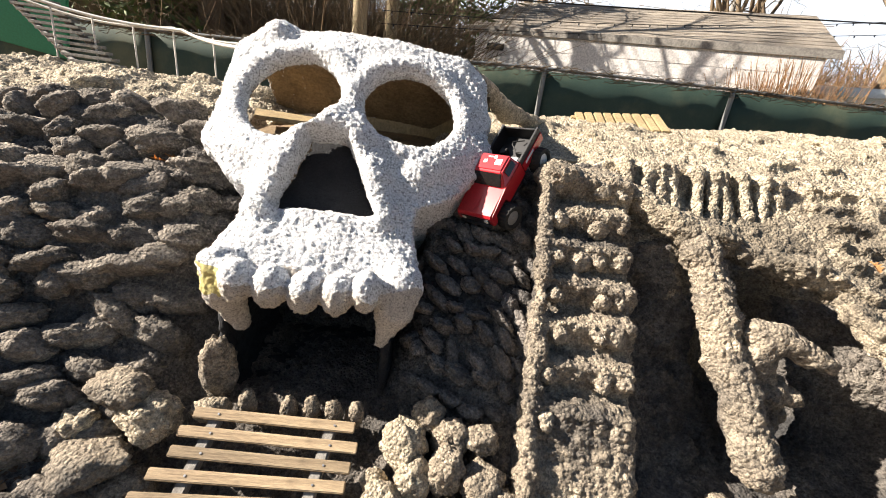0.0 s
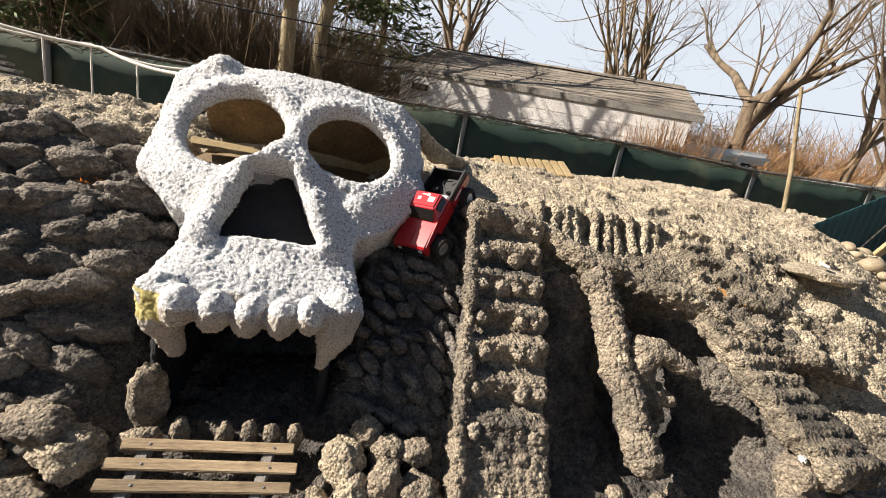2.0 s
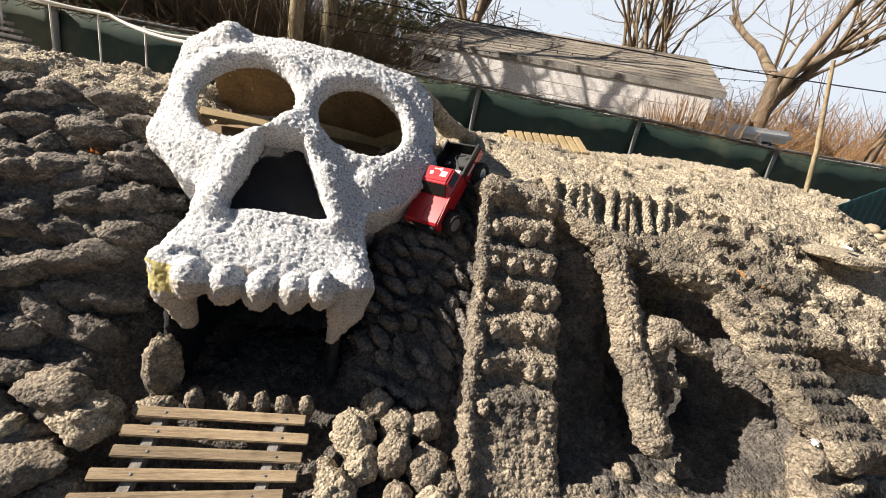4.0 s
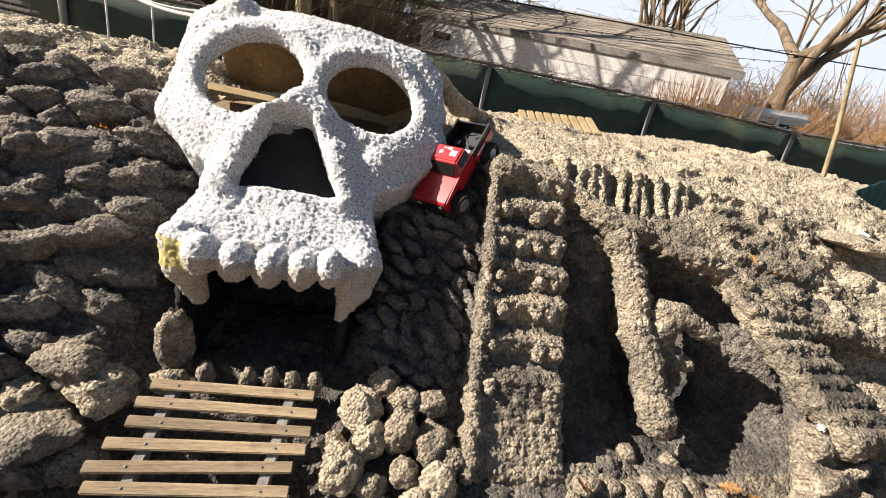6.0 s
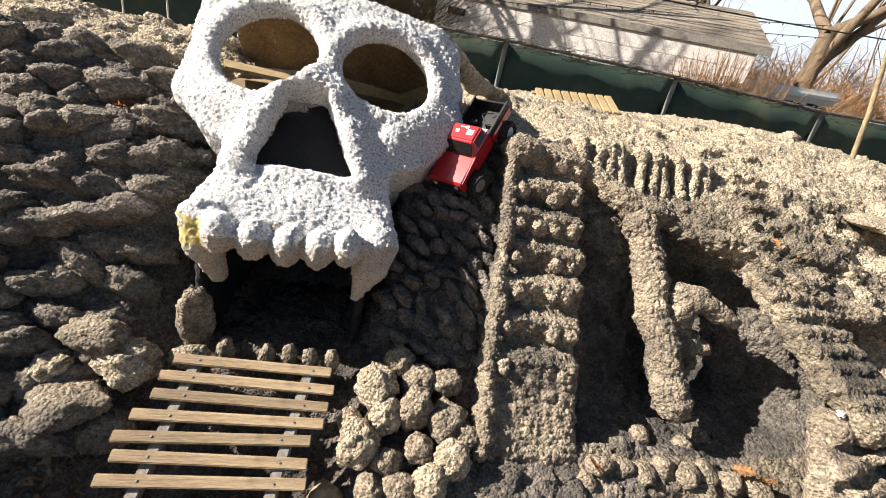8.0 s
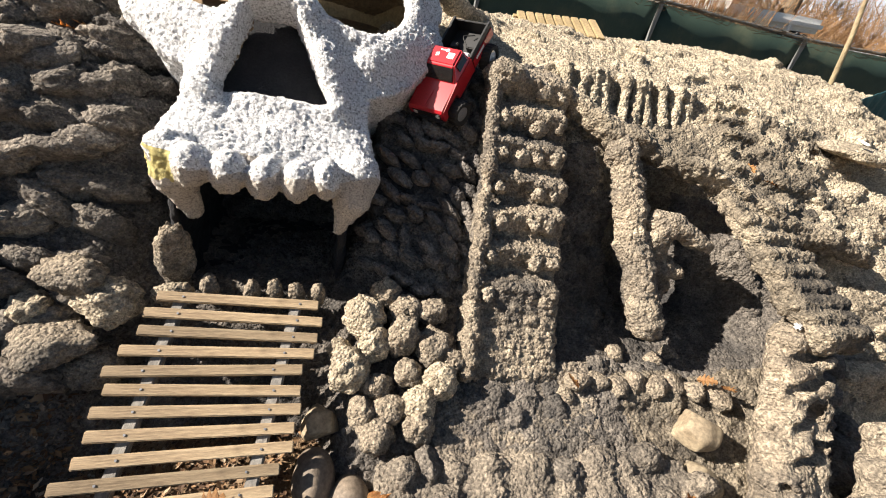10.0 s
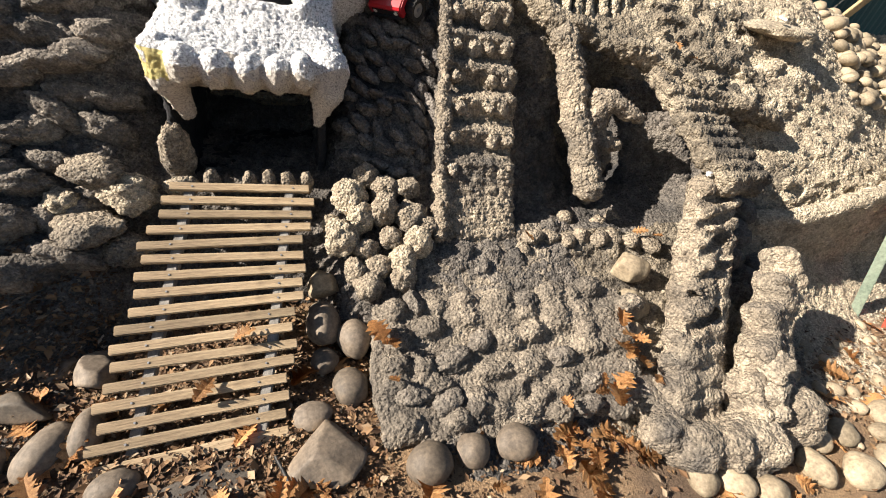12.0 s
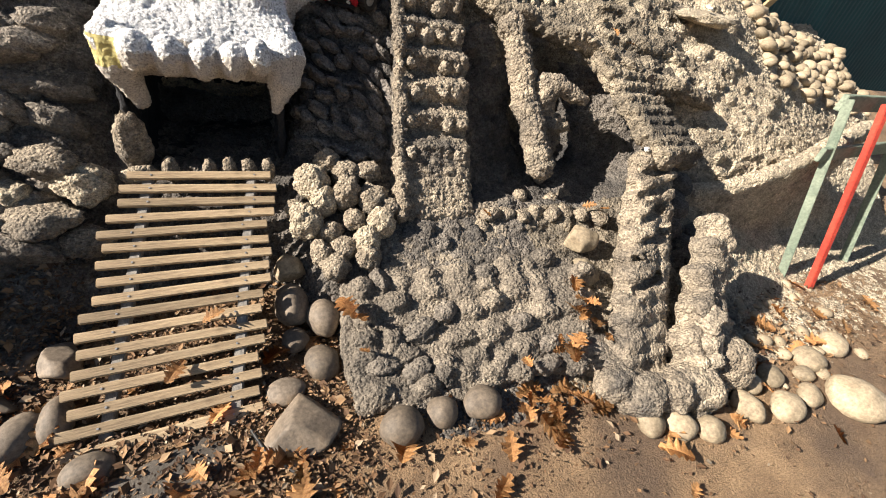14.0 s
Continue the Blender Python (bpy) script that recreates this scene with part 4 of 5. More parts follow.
# ---- the slatted bridge ----
def bridge():
    top, foot = Vector((-0.475, 1.225, 0.515)), Vector((-0.575, 0.285, -0.005))
    t = thing("slat_bridge", pose(*foot), "weathered wooden slat bridge sloping up to the mouth", "bridge")
    d = (top - foot)
    rng = random.Random(6)
    pitch = math.degrees(math.atan2(d.z, d.y))
    for sx in (-0.20, 0.215):
        L = d.length + 0.02
        part("stringer", box(0.04, L, 0.035, pose(d.x / 2 + sx, d.y / 2, d.z / 2 - 0.012, pitch, 0, math.degrees(-math.atan2(d.x, d.y))), 0.004), M_GREYWOOD, t)
    n = 17
    for i in range(n):
        f = i / (n - 1)
        L = 0.63 + rng.uniform(-.02, .02) - (0.06 if i > 15 else 0)
        x = d.x * f + rng.uniform(-.02, .02) + (-0.015 if i < 8 else 0.0)
        z = d.z * f + 0.018
        yaw = 5.0 - 4.0 * f + rng.uniform(-1.2, 1.2)
        s = part("slat", box(L, 0.038, 0.019, Matrix(), 0.003), M_WOOD, t)
        s.matrix_basis = pose(x, d.y * f, z, pitch + rng.uniform(-3, 3), rng.uniform(-1, 1), yaw)
        for sx in (-0.20, 0.215):
            part("screw", cyl(0.0045, 0.004, 0.004, pose(sx, 0, 0.0105), 8), M_GREY, s)


bridge()


# ---- the truck, a radio-controlled model ----
def truck():
    # hood ahead is -y, in the truck's own frame; wheels stand on z = 0
    t = thing("model_truck", pose(0.368, 1.985, 1.325, 49.6, -4.6, -41.4), "red toy pickup truck with black bed and chunky tyres", "toy truck")
    W = 0.19
    bm = bmesh.new()
    # hood, cab and bed as one shell, open where the bed is
    def prof(pts, w, zc, bm):
        a = [bm.verts.new((-w / 2, y, z)) for y, z in pts]
        b = [bm.verts.new((w / 2, y, z)) for y, z in pts]
        bm.faces.new(a)
        bm.faces.new(b[::-1])
        for i in range(len(pts)):
            j = (i + 1) % len(pts)
            bm.faces.new((a[j], a[i], b[i], b[j]))
        return bm
    prof([(-0.235, 0.095), (-0.235, 0.145), (-0.225, 0.155), (-0.085, 0.165), (0.06, 0.165), (0.06, 0.085), (-0.10, 0.085), (-0.11, 0.125), (-0.20, 0.125), (-0.21, 0.095)], W, 0, bm)
    es = [e for e in bm.edges if abs(e.verts[0].co.z - e.verts[1].co.z) < 0.02 and min(v.co.z for v in e.verts) > 0.14 and abs(e.verts[0].co.x - e.verts[1].co.x) < 1e-4]
    bmesh.ops.bevel(bm, geom=es, offset=0.007, segments=2, affect='EDGES')
    body = part("body", bm, M_RED, t)
    part("hood_crease", box(0.004, 0.13, 0.002, pose(0, -0.155, 0.1625, -4.0)), M_RED, body)
    cab = bmesh.new()
    lo, hi = [(-W / 2 + .004, -0.09), (W / 2 - .004, -0.09), (W / 2 - .004, 0.058), (-W / 2 + .004, 0.058)], [(-W / 2 + .022, -0.040), (W / 2 - .022, -0.040), (W / 2 - .022, 0.048), (-W / 2 + .022, 0.048)]
    a = [cab.verts.new((*p, 0.163)) for p in lo]
    b = [cab.verts.new((*p, 0.222)) for p in hi]
    cab.faces.new(a[::-1])
    cab.faces.new(b)
    for i in range(4):
        j = (i + 1) % 4
        cab.faces.new((a[i], a[j], b[j], b[i]))
    bmesh.ops.bevel(cab, geom=[e for e in cab.edges if max(v.co.z for v in e.verts) > 0.2], offset=0.007, segments=3, affect='EDGES')
    cabo = part("cab", smooth(cab, False), M_RED, t)
    part("windshield", box(0.148, 0.058, 0.003, pose(0, -0.0675, 0.1935, 49.5), 0.002), M_DARKGLASS, cabo, "smoked windshield")
    for sx in (-1, 1):
        part("side_window", box(0.003, 0.068, 0.032, pose(sx * 0.0855, 0.002, 0.194, 0, -sx * 17, 0), 0.001), M_DARKGLASS, cabo)
    part("rear_window", box(0.12, 0.003, 0.03, pose(0, 0.0545, 0.195, 10), 0.001), M_DARKGLASS, cabo)
    part("sticker", box(0.034, 0.030, 0.0015, pose(0.036, 0.006, 0.2228)), M_WHITE, cabo, "white roof sticker")
    part("sticker", box(0.018, 0.018, 0.0015, pose(-0.032, 0.004, 0.2228, 0, 0, 15)), M_WHITE, cabo)
    part("sticker", box(0.03, 0.006, 0.0015, pose(-0.012, 0.030, 0.2228)), M_WHITE, cabo)
    part("sticker", cyl(0.009, 0.009, 0.0015, pose(0.010, 0.030, 0.2228)), M_WHITE, cabo)
    bed = bmesh.new()
    for sx in (-1, 1):
        box(0.008, 0.195, 0.075, pose(sx * (W / 2 - .004), 0.158, 0.128), 0.002, bed)
    box(W - .016, 0.008, 0.07, pose(0, 0.251, 0.125), 0.002, bed)
    box(W - .016, 0.187, 0.006, pose(0, 0.156, 0.093), 0, bed)
    bedo = part("bed", bed, M_BLACK, t, "black open truck bed")
    for sx in (-1, 1):
        part("bed_side", box(0.004, 0.19, 0.045, pose(sx * (W / 2 + .0025), 0.158, 0.120), 0.0015), M_RED, bedo, "red bed side")
        part("side_stripe", box(0.002, 0.075, 0.012, pose(sx * (W / 2 + .0055), 0.125, 0.130)), M_WHITE, bedo)
        part("bed_rail", box(0.012, 0.2, 0.006, pose(sx * (W / 2 - .004), 0.158, 0.168), 0.002), M_BLACK, bedo)
    part("battery", box(0.11, 0.042, 0.035, pose(0, 0.088, 0.114), 0.004), M_GREY, bedo, "grey labelled battery pack")
    part("receiver", box(0.05, 0.045, 0.04, pose(0.045, 0.15, 0.118), 0.004), M_BLACK, bedo)
    part("servo", box(0.035, 0.03, 0.03, pose(-0.05, 0.14, 0.113), 0.003), M_BLACK, bedo)
    part("wire", tube([(0.03, 0.13, 0.13), (0.0, 0.16, 0.15), (-0.02, 0.19, 0.13), (0.02, 0.22, 0.11)], 0.003, 6), M_CABLE, bedo)
    part("chassis_rail", box(0.012, 0.40, 0.014, pose(-0.035, 0, 0.085), 0.002), M_BLACK, t)
    part("chassis_rail", box(0.012, 0.40, 0.014, pose(0.035, 0, 0.085), 0.002), M_BLACK, t)
    part("front_bumper", box(0.17, 0.012, 0.018, pose(0, -0.243, 0.10), 0.003), M_BLACK, t)
    part("grille", box(0.15, 0.003, 0.03, pose(0, -0.2365, 0.122), 0.001), M_BLACK, t)
    for sx in (-1, 1):
        part("headlight", cyl(0.011, 0.011, 0.004, pose(sx * 0.06, -0.238, 0.122, 90)), M_WHITE, t)
        part("rock_slider", box(0.012, 0.15, 0.01, pose(sx * 0.092, -0.02, 0.078), 0.003), M_BLACK, t)
    for y in (-0.155, 0.158):
        part("axle", cyl(0.012, 0.012, 0.2, pose(0, y, 0.057, 0, 90), 10), M_BLACK, t)
        for sx in (-1, 1):
            w = bmesh.new()
            r, hw, seg = 0.060, 0.027, 40
            rings = [(hw * 0.75, 0.034), (hw, 0.045), (hw * 0.9, r - .006), (0, r - .003), (-hw * 0.9, r - .006), (-hw, 0.045), (-hw * 0.75, 0.034)]
            vs = [[w.verts.new((x, (q + (0.004 if (i % 2 == 0 and q > .046) else 0)) * math.cos(2 * math.pi * i / seg), (q + (0.004 if (i % 2 == 0 and q > .046) else 0)) * math.sin(2 * math.pi * i / seg))) for i in range(seg)] for x, q in rings]
            for k in range(len(rings)):
                for i in range(seg):
                    j, k2 = (i + 1) % seg, (k + 1) % len(rings)
                    w.faces.new((vs[k][i], vs[k][j], vs[k2][j], vs[k2][i]))
            wh = new("wheel")
            wh.empty_display_size = 0.02
            wh.parent = t
            wh.matrix_basis = pose(sx * 0.112, y, 0.058, 0, 0, -12 if y < 0 else 0)
            part("tyre", w, M_RUBBER, wh)
            rim = cyl(0.034, 0.034, 0.036, pose(0, 0, 0, 0, 90), 20)
            cyl(0.012, 0.008, 0.012, pose(sx * 0.020, 0, 0, 0, 90 * sx), 10, rim)
            part("rim", rim, M_WHITE if y > 0 else M_GREY, wh, "pale spoked rim")


truck()


# ---- loose stones ----
def stone(name, x, y, size, seed, mat, label, cat="stone", group="", yaw=0.0, sink=0.3, z=None, sub=3, lump=0.18, tilt=0.0, facets=0, rough=0.0):
    me = bpy.data.meshes.new(name)
    bm = pebble(size, seed, sub, lump, facets, rough)
    bm.to_mesh(me)
    bm.free()
    me.materials.append(mat)
    ob = new(name, me)
    zz = (float(max(mound(x, y), 0)) if z is None else z) + size[2] * (1 - 2 * sink)
    ob.matrix_basis = pose(x, y, zz, tilt, 0, yaw)
    return tagged(ob, label, cat, group)


G = "river stones edging the course"
for i, (x, y, a, b, h, yaw) in enumerate([
        (0.25, 0.10, .085, .08, .07, 0), (0.43, 0.12, .07, .068, .06, 20), (0.615, 0.12, .085, .078, .07, 0),
        (-0.02, 0.47, .075, .09, .06, 10), (1.36, -0.14, .075, .065, .055, 70), (1.50, -0.18, .07, .08, .055, 20),
        (1.64, -0.24, .075, .065, .055, 0), (1.95, -0.2, .06, .09, .06, 10), (2.18, -0.25, .10, .075, .06, 20),
        (2.40, -0.23, .08, .06, .05, 40), (2.66, -0.32, .16, .13, .09, 0), (2.66, -0.05, .10, .09, .06, 0), (2.98, 0.0, .11, .08, .06, 30),
        (2.28, -0.08, .07, .07, .05, 0), (2.52, -0.12, .06, .05, .04, 0), (2.1, -0.08, .08, .07, .05, 0)]):
    stone("river_stone", x, y, (a, b, h), 60 + i, M_TAN if x > 1.3 else M_STONE, "smooth rounded river stone half set in the dirt", "stone", G, yaw)
stone("flat_boulder", -0.11, 0.20, (.155, .14, .07), 90, M_STONE, "large angular flat grey-brown stone on the dirt", "boulder", yaw=20, lump=0.2, facets=12, sub=4)
stone("river_stone", 0.01, 0.68, (.075, .10, .08), 91, M_STONE, "tan pointed river stone beside the slat bridge", "stone", G, 20, z=0.05)
stone("river_stone", -0.12, 0.76, (.075, .11, .09), 92, M_STONE, "grey oval river stone beside the slat bridge", "stone", G, 10, z=0.07)
stone("river_stone", -0.11, 0.94, (.085, .075, .08), 93, M_TAN, "broken tan stone beside the slat bridge", "stone", G, 30, z=0.15, facets=9, sub=4)
stone("river_stone", -0.12, 0.60, (.06, .06, .05), 94, M_STONE, "small brown river stone beside the slat bridge", "stone", G, 0, z=0.02)
stone("river_stone", -0.17, 0.36, (.075, .06, .04), 95, M_STONE, "small brown river stone beside the slat bridge", "stone", G, 0)
stone("river_stone", -1.03, 0.36, (.07, .11, .06), 96, M_STONE, "smooth brown river stone half set in the dirt", "stone", G, -20)
stone("river_stone", -0.925, 0.40, (.055, .10, .06), 97, M_STONE, "tan river stone against the slat bridge", "stone", G, 5)
stone("river_stone", -0.80, 0.20, (.075, .055, .04), 98, M_STONE, "grey river stone at the bridge foot", "stone", G, 10)
for i, (x, y, a, b, h, yaw) in enumerate([(-0.98, 0.66, .07, .11, .07, 15), (-1.16, 0.52, .11, .07, .06, -20), (-1.12, 0.70, .08, .09, .05, 40), (-1.36, 0.44, .12, .08, .05, 10), (-1.52, 0.26, .14, .10, .06, -15), (-1.26, 0.30, .13, .10, .07, 25)]):
    stone("river_stone", x, y, (a, b, h), 240 + i, M_STONE, "dark stone in the leaf litter under the mound", "stone", G, yaw, z=0.0, facets=6, sub=4)
stone("flagstone", -0.55, 0.13, (.20, .13, .015), 99, M_FLAG, "flat dark flagstone at the bridge foot", "flagstone", yaw=12, lump=0.12, facets=8, sub=4)
stone("boulder", 1.41, 0.76, (.125, .09, .08), 101, M_TAN, "big tan rounded boulder beside the pad", "boulder", yaw=8, z=0.36, lump=0.2, facets=6, sub=4)
stone("boulder", 1.36, 0.58, (.075, .09, .07), 102, M_TAN, "brown broken boulder beside the pad", "boulder", yaw=20, z=0.27, facets=9, sub=4)
stone("boulder", 1.33, 0.47, (.045, .042, .035), 103, M_TAN, "small tan round stone beside the pad", "stone", z=0.22)
stone("boulder", 2.15, 0.35, (.14, .11, .07), 104, M_STONE, "grey boulder beside the pale arm", "boulder", yaw=-30, z=0.02)
rng = random.Random(21)
GR = "rough rocks heaped beside the mouth"
for i, (x, y, z, a) in enumerate([
        (0.02, 1.20, .50, .085), (0.18, 1.22, .53, .07), (0.30, 1.20, .56, .06), (0.06, 1.10, .44, .07), (0.17, 1.12, .48, .075), (0.30, 1.08, .47, .075),
        (-0.03, 1.02, .38, .085), (0.08, 0.98, .35, .06), (0.20, 1.01, .40, .055), (0.32, 0.96, .40, .075), (0.03, 0.90, .28, .06), (0.13, 0.90, .30, .06),
        (0.24, 0.90, .33, .07), (0.09, 0.83, .26, .065), (0.24, 0.83, .29, .06), (-0.08, 1.12, .40, .05), (0.10, 1.28, .57, .06), (0.38, 1.03, .45, .05)]):
    stone("rough_rock", x, y, (a * rng.uniform(.85, 1.1), a * rng.uniform(.85, 1.2), a * rng.uniform(.9, 1.2)), 110 + i, M_ROCK if i % 3 else M_PALE, "rough grey concrete rock in a heap", "rock", GR, rng.uniform(0, 90), 0.45, z, 4, 0.3, rough=0.10)
GL = "rough rocks left of the bridge"
for i, (x, y, z, a, b, h) in enumerate([
        (-0.90, 1.22, .50, .12, .09, .085), (-1.02, 1.25, .58, .13, .08, .06), (-1.05, 1.10, .40, .14, .10, .06), (-1.14, 1.20, .46, .06, .07, .05),
        (-0.92, 1.08, .30, .09, .08, .07), (-0.74, 1.375, .60, .068, .06, .125), (-0.72, 1.27, .50, .07, .05, .05)]):
    stone("rough_rock", x, y, (a, b, h), 140 + i, M_ROCK if i % 3 else M_PALE, "rough grey concrete rock beside the bridge", "rock", GL, rng.uniform(-25, 25), 0.45, z, 4, 0.28, rough=0.10)
GC = "crumbled rocks along the ramp foot"
for i, (x, y, z, a) in enumerate([(0.93, .96, .42, .06), (1.03, .97, .42, .05), (1.12, .95, .42, .055), (1.22, .97, .42, .05), (1.31, .94, .42, .06), (1.42, .96, .42, .055), (1.52, .93, .42, .06),
                                  (1.62, .90, .42, .065), (1.40, 1.10, .42, .05), (1.55, 1.15, .40, .06), (0.86, .93, .38, .05), (1.2, 1.12, .43, .05)]):
    stone("crumbled_rock", x, y, (a * 1.1, a, a * .8), 180 + i, M_ROCK, "crumbled tan concrete rock at the hollow edge", "rock", GC, rng.uniform(0, 90), 0.4, z, 3, 0.28, rough=0.12, facets=4)
# gully rocks in dark grey: the gully's shade is put into their colour
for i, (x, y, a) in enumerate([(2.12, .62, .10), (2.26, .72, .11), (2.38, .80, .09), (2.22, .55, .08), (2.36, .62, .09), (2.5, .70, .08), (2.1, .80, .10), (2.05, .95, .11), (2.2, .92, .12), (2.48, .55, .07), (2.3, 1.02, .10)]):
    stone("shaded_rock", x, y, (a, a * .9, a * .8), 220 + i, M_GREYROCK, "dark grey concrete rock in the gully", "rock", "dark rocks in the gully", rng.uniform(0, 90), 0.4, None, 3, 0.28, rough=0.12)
GT = "lower teeth in the mouth"
for i, x in enumerate((-0.44, -0.355, -0.27, -0.185, -0.60)):
    stone("lower_tooth", x, 1.31, (.034, .036, .065), 160 + i, M_ROCK, "stubby grey concrete tooth at the lower lip", "tooth", GT, 0, 0.4, 0.50, 3, 0.22, rough=0.15)


# pebbles heaped by the teal net
rng = random.Random(31)
protos = []
for i in range(6):
    bm = pebble((1, 0.8, 0.6), 200 + i, 2, 0.2)
    me = bpy.data.meshes.new("pebble")
    bm.to_mesh(me)
    bm.free()
    me.materials.append(M_TAN)
    protos.append(me)
for i in range(270):
    x, y = rng.uniform(3.6, 5.7), rng.uniform(1.7, 2.55)
    if y > 2.6 - 0.1 * (x - 3):
        continue
    ob = new("pebble", protos[i % 6])
    s = rng.uniform(0.04, 0.085)
    ob.matrix_basis = pose(x, y, max(float(mound(x, y)), 0) + rng.uniform(0.0, 0.05), rng.uniform(-25, 25), rng.uniform(-25, 25), rng.uniform(0, 180)) @ Matrix.Diagonal((s, s, s, 1))
    tagged(ob, "tan rounded pebble in a sunlit heap", "pebble", "pebbles heaped by the net")
for i in range(55):
    x, y = rng.uniform(2.1, 3.4), rng.uniform(-0.15, 0.75)
    ob = new("pebble", protos[i % 6])
    s = rng.uniform(0.02, 0.05)
    ob.matrix_basis = pose(x, y, s * 0.2, rng.uniform(-25, 25), rng.uniform(-25, 25), rng.uniform(0, 180)) @ Matrix.Diagonal((s, s, s, 1))
    tagged(ob, "small stone lying in the dirt", "pebble", "pebbles in the dirt")


# ---- leaves ----
def leaf_mesh(seed):
    """A lobed oak leaf, curled."""
    rng = random.Random(seed)
    bm = bmesh.new()
    mid, n = [], 11
    L, R = [], []
    for i in range(n):
        t = i / (n - 1)
        lobe = (0.40 if i % 2 else 0.16) * math.sin(math.pi * min(1, 0.08 + t * 0.92)) * rng.uniform(0.8, 1.15)
        curl = 0.10 * math.sin(3 * t + seed)
        mid.append(bm.verts.new((0, t - 0.5, curl)))
        L.append(bm.verts.new((-lobe - .02, t - 0.5 + (0.05 if i % 2 else 0), curl + lobe * rng.uniform(0.1, 0.5))))
        R.append(bm.verts.new((lobe + .02, t - 0.5 + (0.05 if i % 2 else 0), curl + lobe * rng.uniform(0.1, 0.5))))
    for i in range(n - 1):
        bm.faces.new((L[i], mid[i], mid[i + 1], L[i + 1]))
        bm.faces.new((mid[i], R[i], R[i + 1], mid[i + 1]))
    bmesh.ops.solidify(bm, geom=bm.faces[:], thickness=0.008)
    me = bpy.data.meshes.new("oak_leaf")
    bm.to_mesh(me)
    bm.free()
    me.materials.append(M_LEAF)
    return me


leaves = [leaf_mesh(i) for i in range(6)]
rng = random.Random(44)
spots = [(1.0, 0.12, .16, 26), (0.85, 0.05, .2, 14), (-0.45, 0.05, .35, 14), (-0.95, 0.3, .2, 8), (1.25, 0.42, .06, 6), (-1.1, 0.6, .25, 12), (0.9, -0.25, .6, 12), (2.3, -0.15, .3, 8), (-0.02, 0.55, .1, 8), (2.9, 0.3, .4, 14), (-0.2, 0.02, .12, 8)]
for sx, sy, sp, n in spots:
    for _ in range(n):
        x, y = rng.gauss(sx, sp), rng.gauss(sy, sp * 0.6)
        ob = new("oak_leaf", rng.choice(leaves))
        s = rng.uniform(0.06, 0.15)
        z = 0.03 + 0.37 * (y - 0.22) + 0.10 * x + 0.05 if (0.08 < x < 1.28 and 0.17 < y < 0.75) else 0.0
        ob.matrix_basis = pose(x, y, z + 0.02 + rng.uniform(0, .02), rng.uniform(-25, 25), rng.uniform(-25, 25), rng.uniform(0, 360)) @ Matrix.Diagonal((s, s, s, 1))
        tagged(ob, "dry brown curled oak leaf on the dirt", "leaf", "fallen oak leaves")
M_LITTER = bpy.data.materials.new("litter")
M_LITTER.use_nodes = True
nt = M_LITTER.node_tree
isl = nt.nodes.new("ShaderNodeNewGeometry").outputs["Random Per Island"]
nt.links.new(ramp(nt, isl, [(0.0, (0.05, 0.025, 0.013)), (0.5, (0.14, 0.075, 0.035)), (0.85, (0.26, 0.155, 0.075)), (1.0, (0.34, 0.27, 0.19))]), nt.nodes["Principled BSDF"].inputs["Base Color"])
nt.nodes["Principled BSDF"].inputs["Roughness"].default_value = 0.85
litter = Soup()
r2 = np.random.RandomState(9)
for q in range(33000):
    x, y = (r2.uniform(-1.9, 3.8), r2.uniform(-0.75, 0.95)) if q < 15000 else (r2.uniform(-1.9, 0.12), r2.uniform(-0.45, 1.1))
    dens = 1.0 if y > -0.05 or (x < 0.1 and y > -0.45) else (0.6 if y > -0.25 else 0.16)
    if r2.rand() > dens:
        continue
    s, a = r2.uniform(0.004, 0.012) * (2.2 if r2.rand() < 0.15 else 1), r2.uniform(0, 6.28)
    z = 0.006 + r2.uniform(0, 0.022) + (max(0.0, float(mound(x, y))) if x < -0.95 else 0)
    u, w = np.array((math.cos(a), math.sin(a), r2.uniform(-.6, .6))) * s, np.array((-math.sin(a), math.cos(a), r2.uniform(-.6, .6))) * s * 0.55
    c0 = np.array((x, y, z))
    litter.add(np.array([c0 - u, c0 + w, c0 + u, c0 - w + (0, 0, s * 0.3)]), [[0, 1, 2, 3]])
tagged(part("leaf_litter", litter.mesh("leaf_litter", False), M_LITTER), "crumbled brown leaf litter and chips on the dirt", "leaf litter", kind="stuff")

# small finds on the mound
stone("overhang_slab", 2.78, 1.86, (.30, .17, .05), 260, M_PALE, "flat pale concrete slab jutting over the gully", "slab", yaw=-12, z=1.41, sub=4, lump=0.2, facets=5, rough=0.06)
tagged(part("white_scrap", box(0.075, 0.05, 0.012, pose(2.72, 1.80, 1.495, 12, 8, 30), 0.004), M_WHITE), "small white plastic scrap on the slab", "scrap")
tagged(part("white_scrap", box(0.045, 0.03, 0.02, pose(1.74, 0.90, 0.865, 20, 5, 25), 0.008), M_WHITE), "small chipped white block set in the ridge", "scrap")
stone("broken_plate", 0.62, 2.28, (.13, .05, .012), 262, M_PALE, "thin broken pale concrete plate on the mound", "plate", yaw=-15, z=1.475, facets=5, lump=0.1)
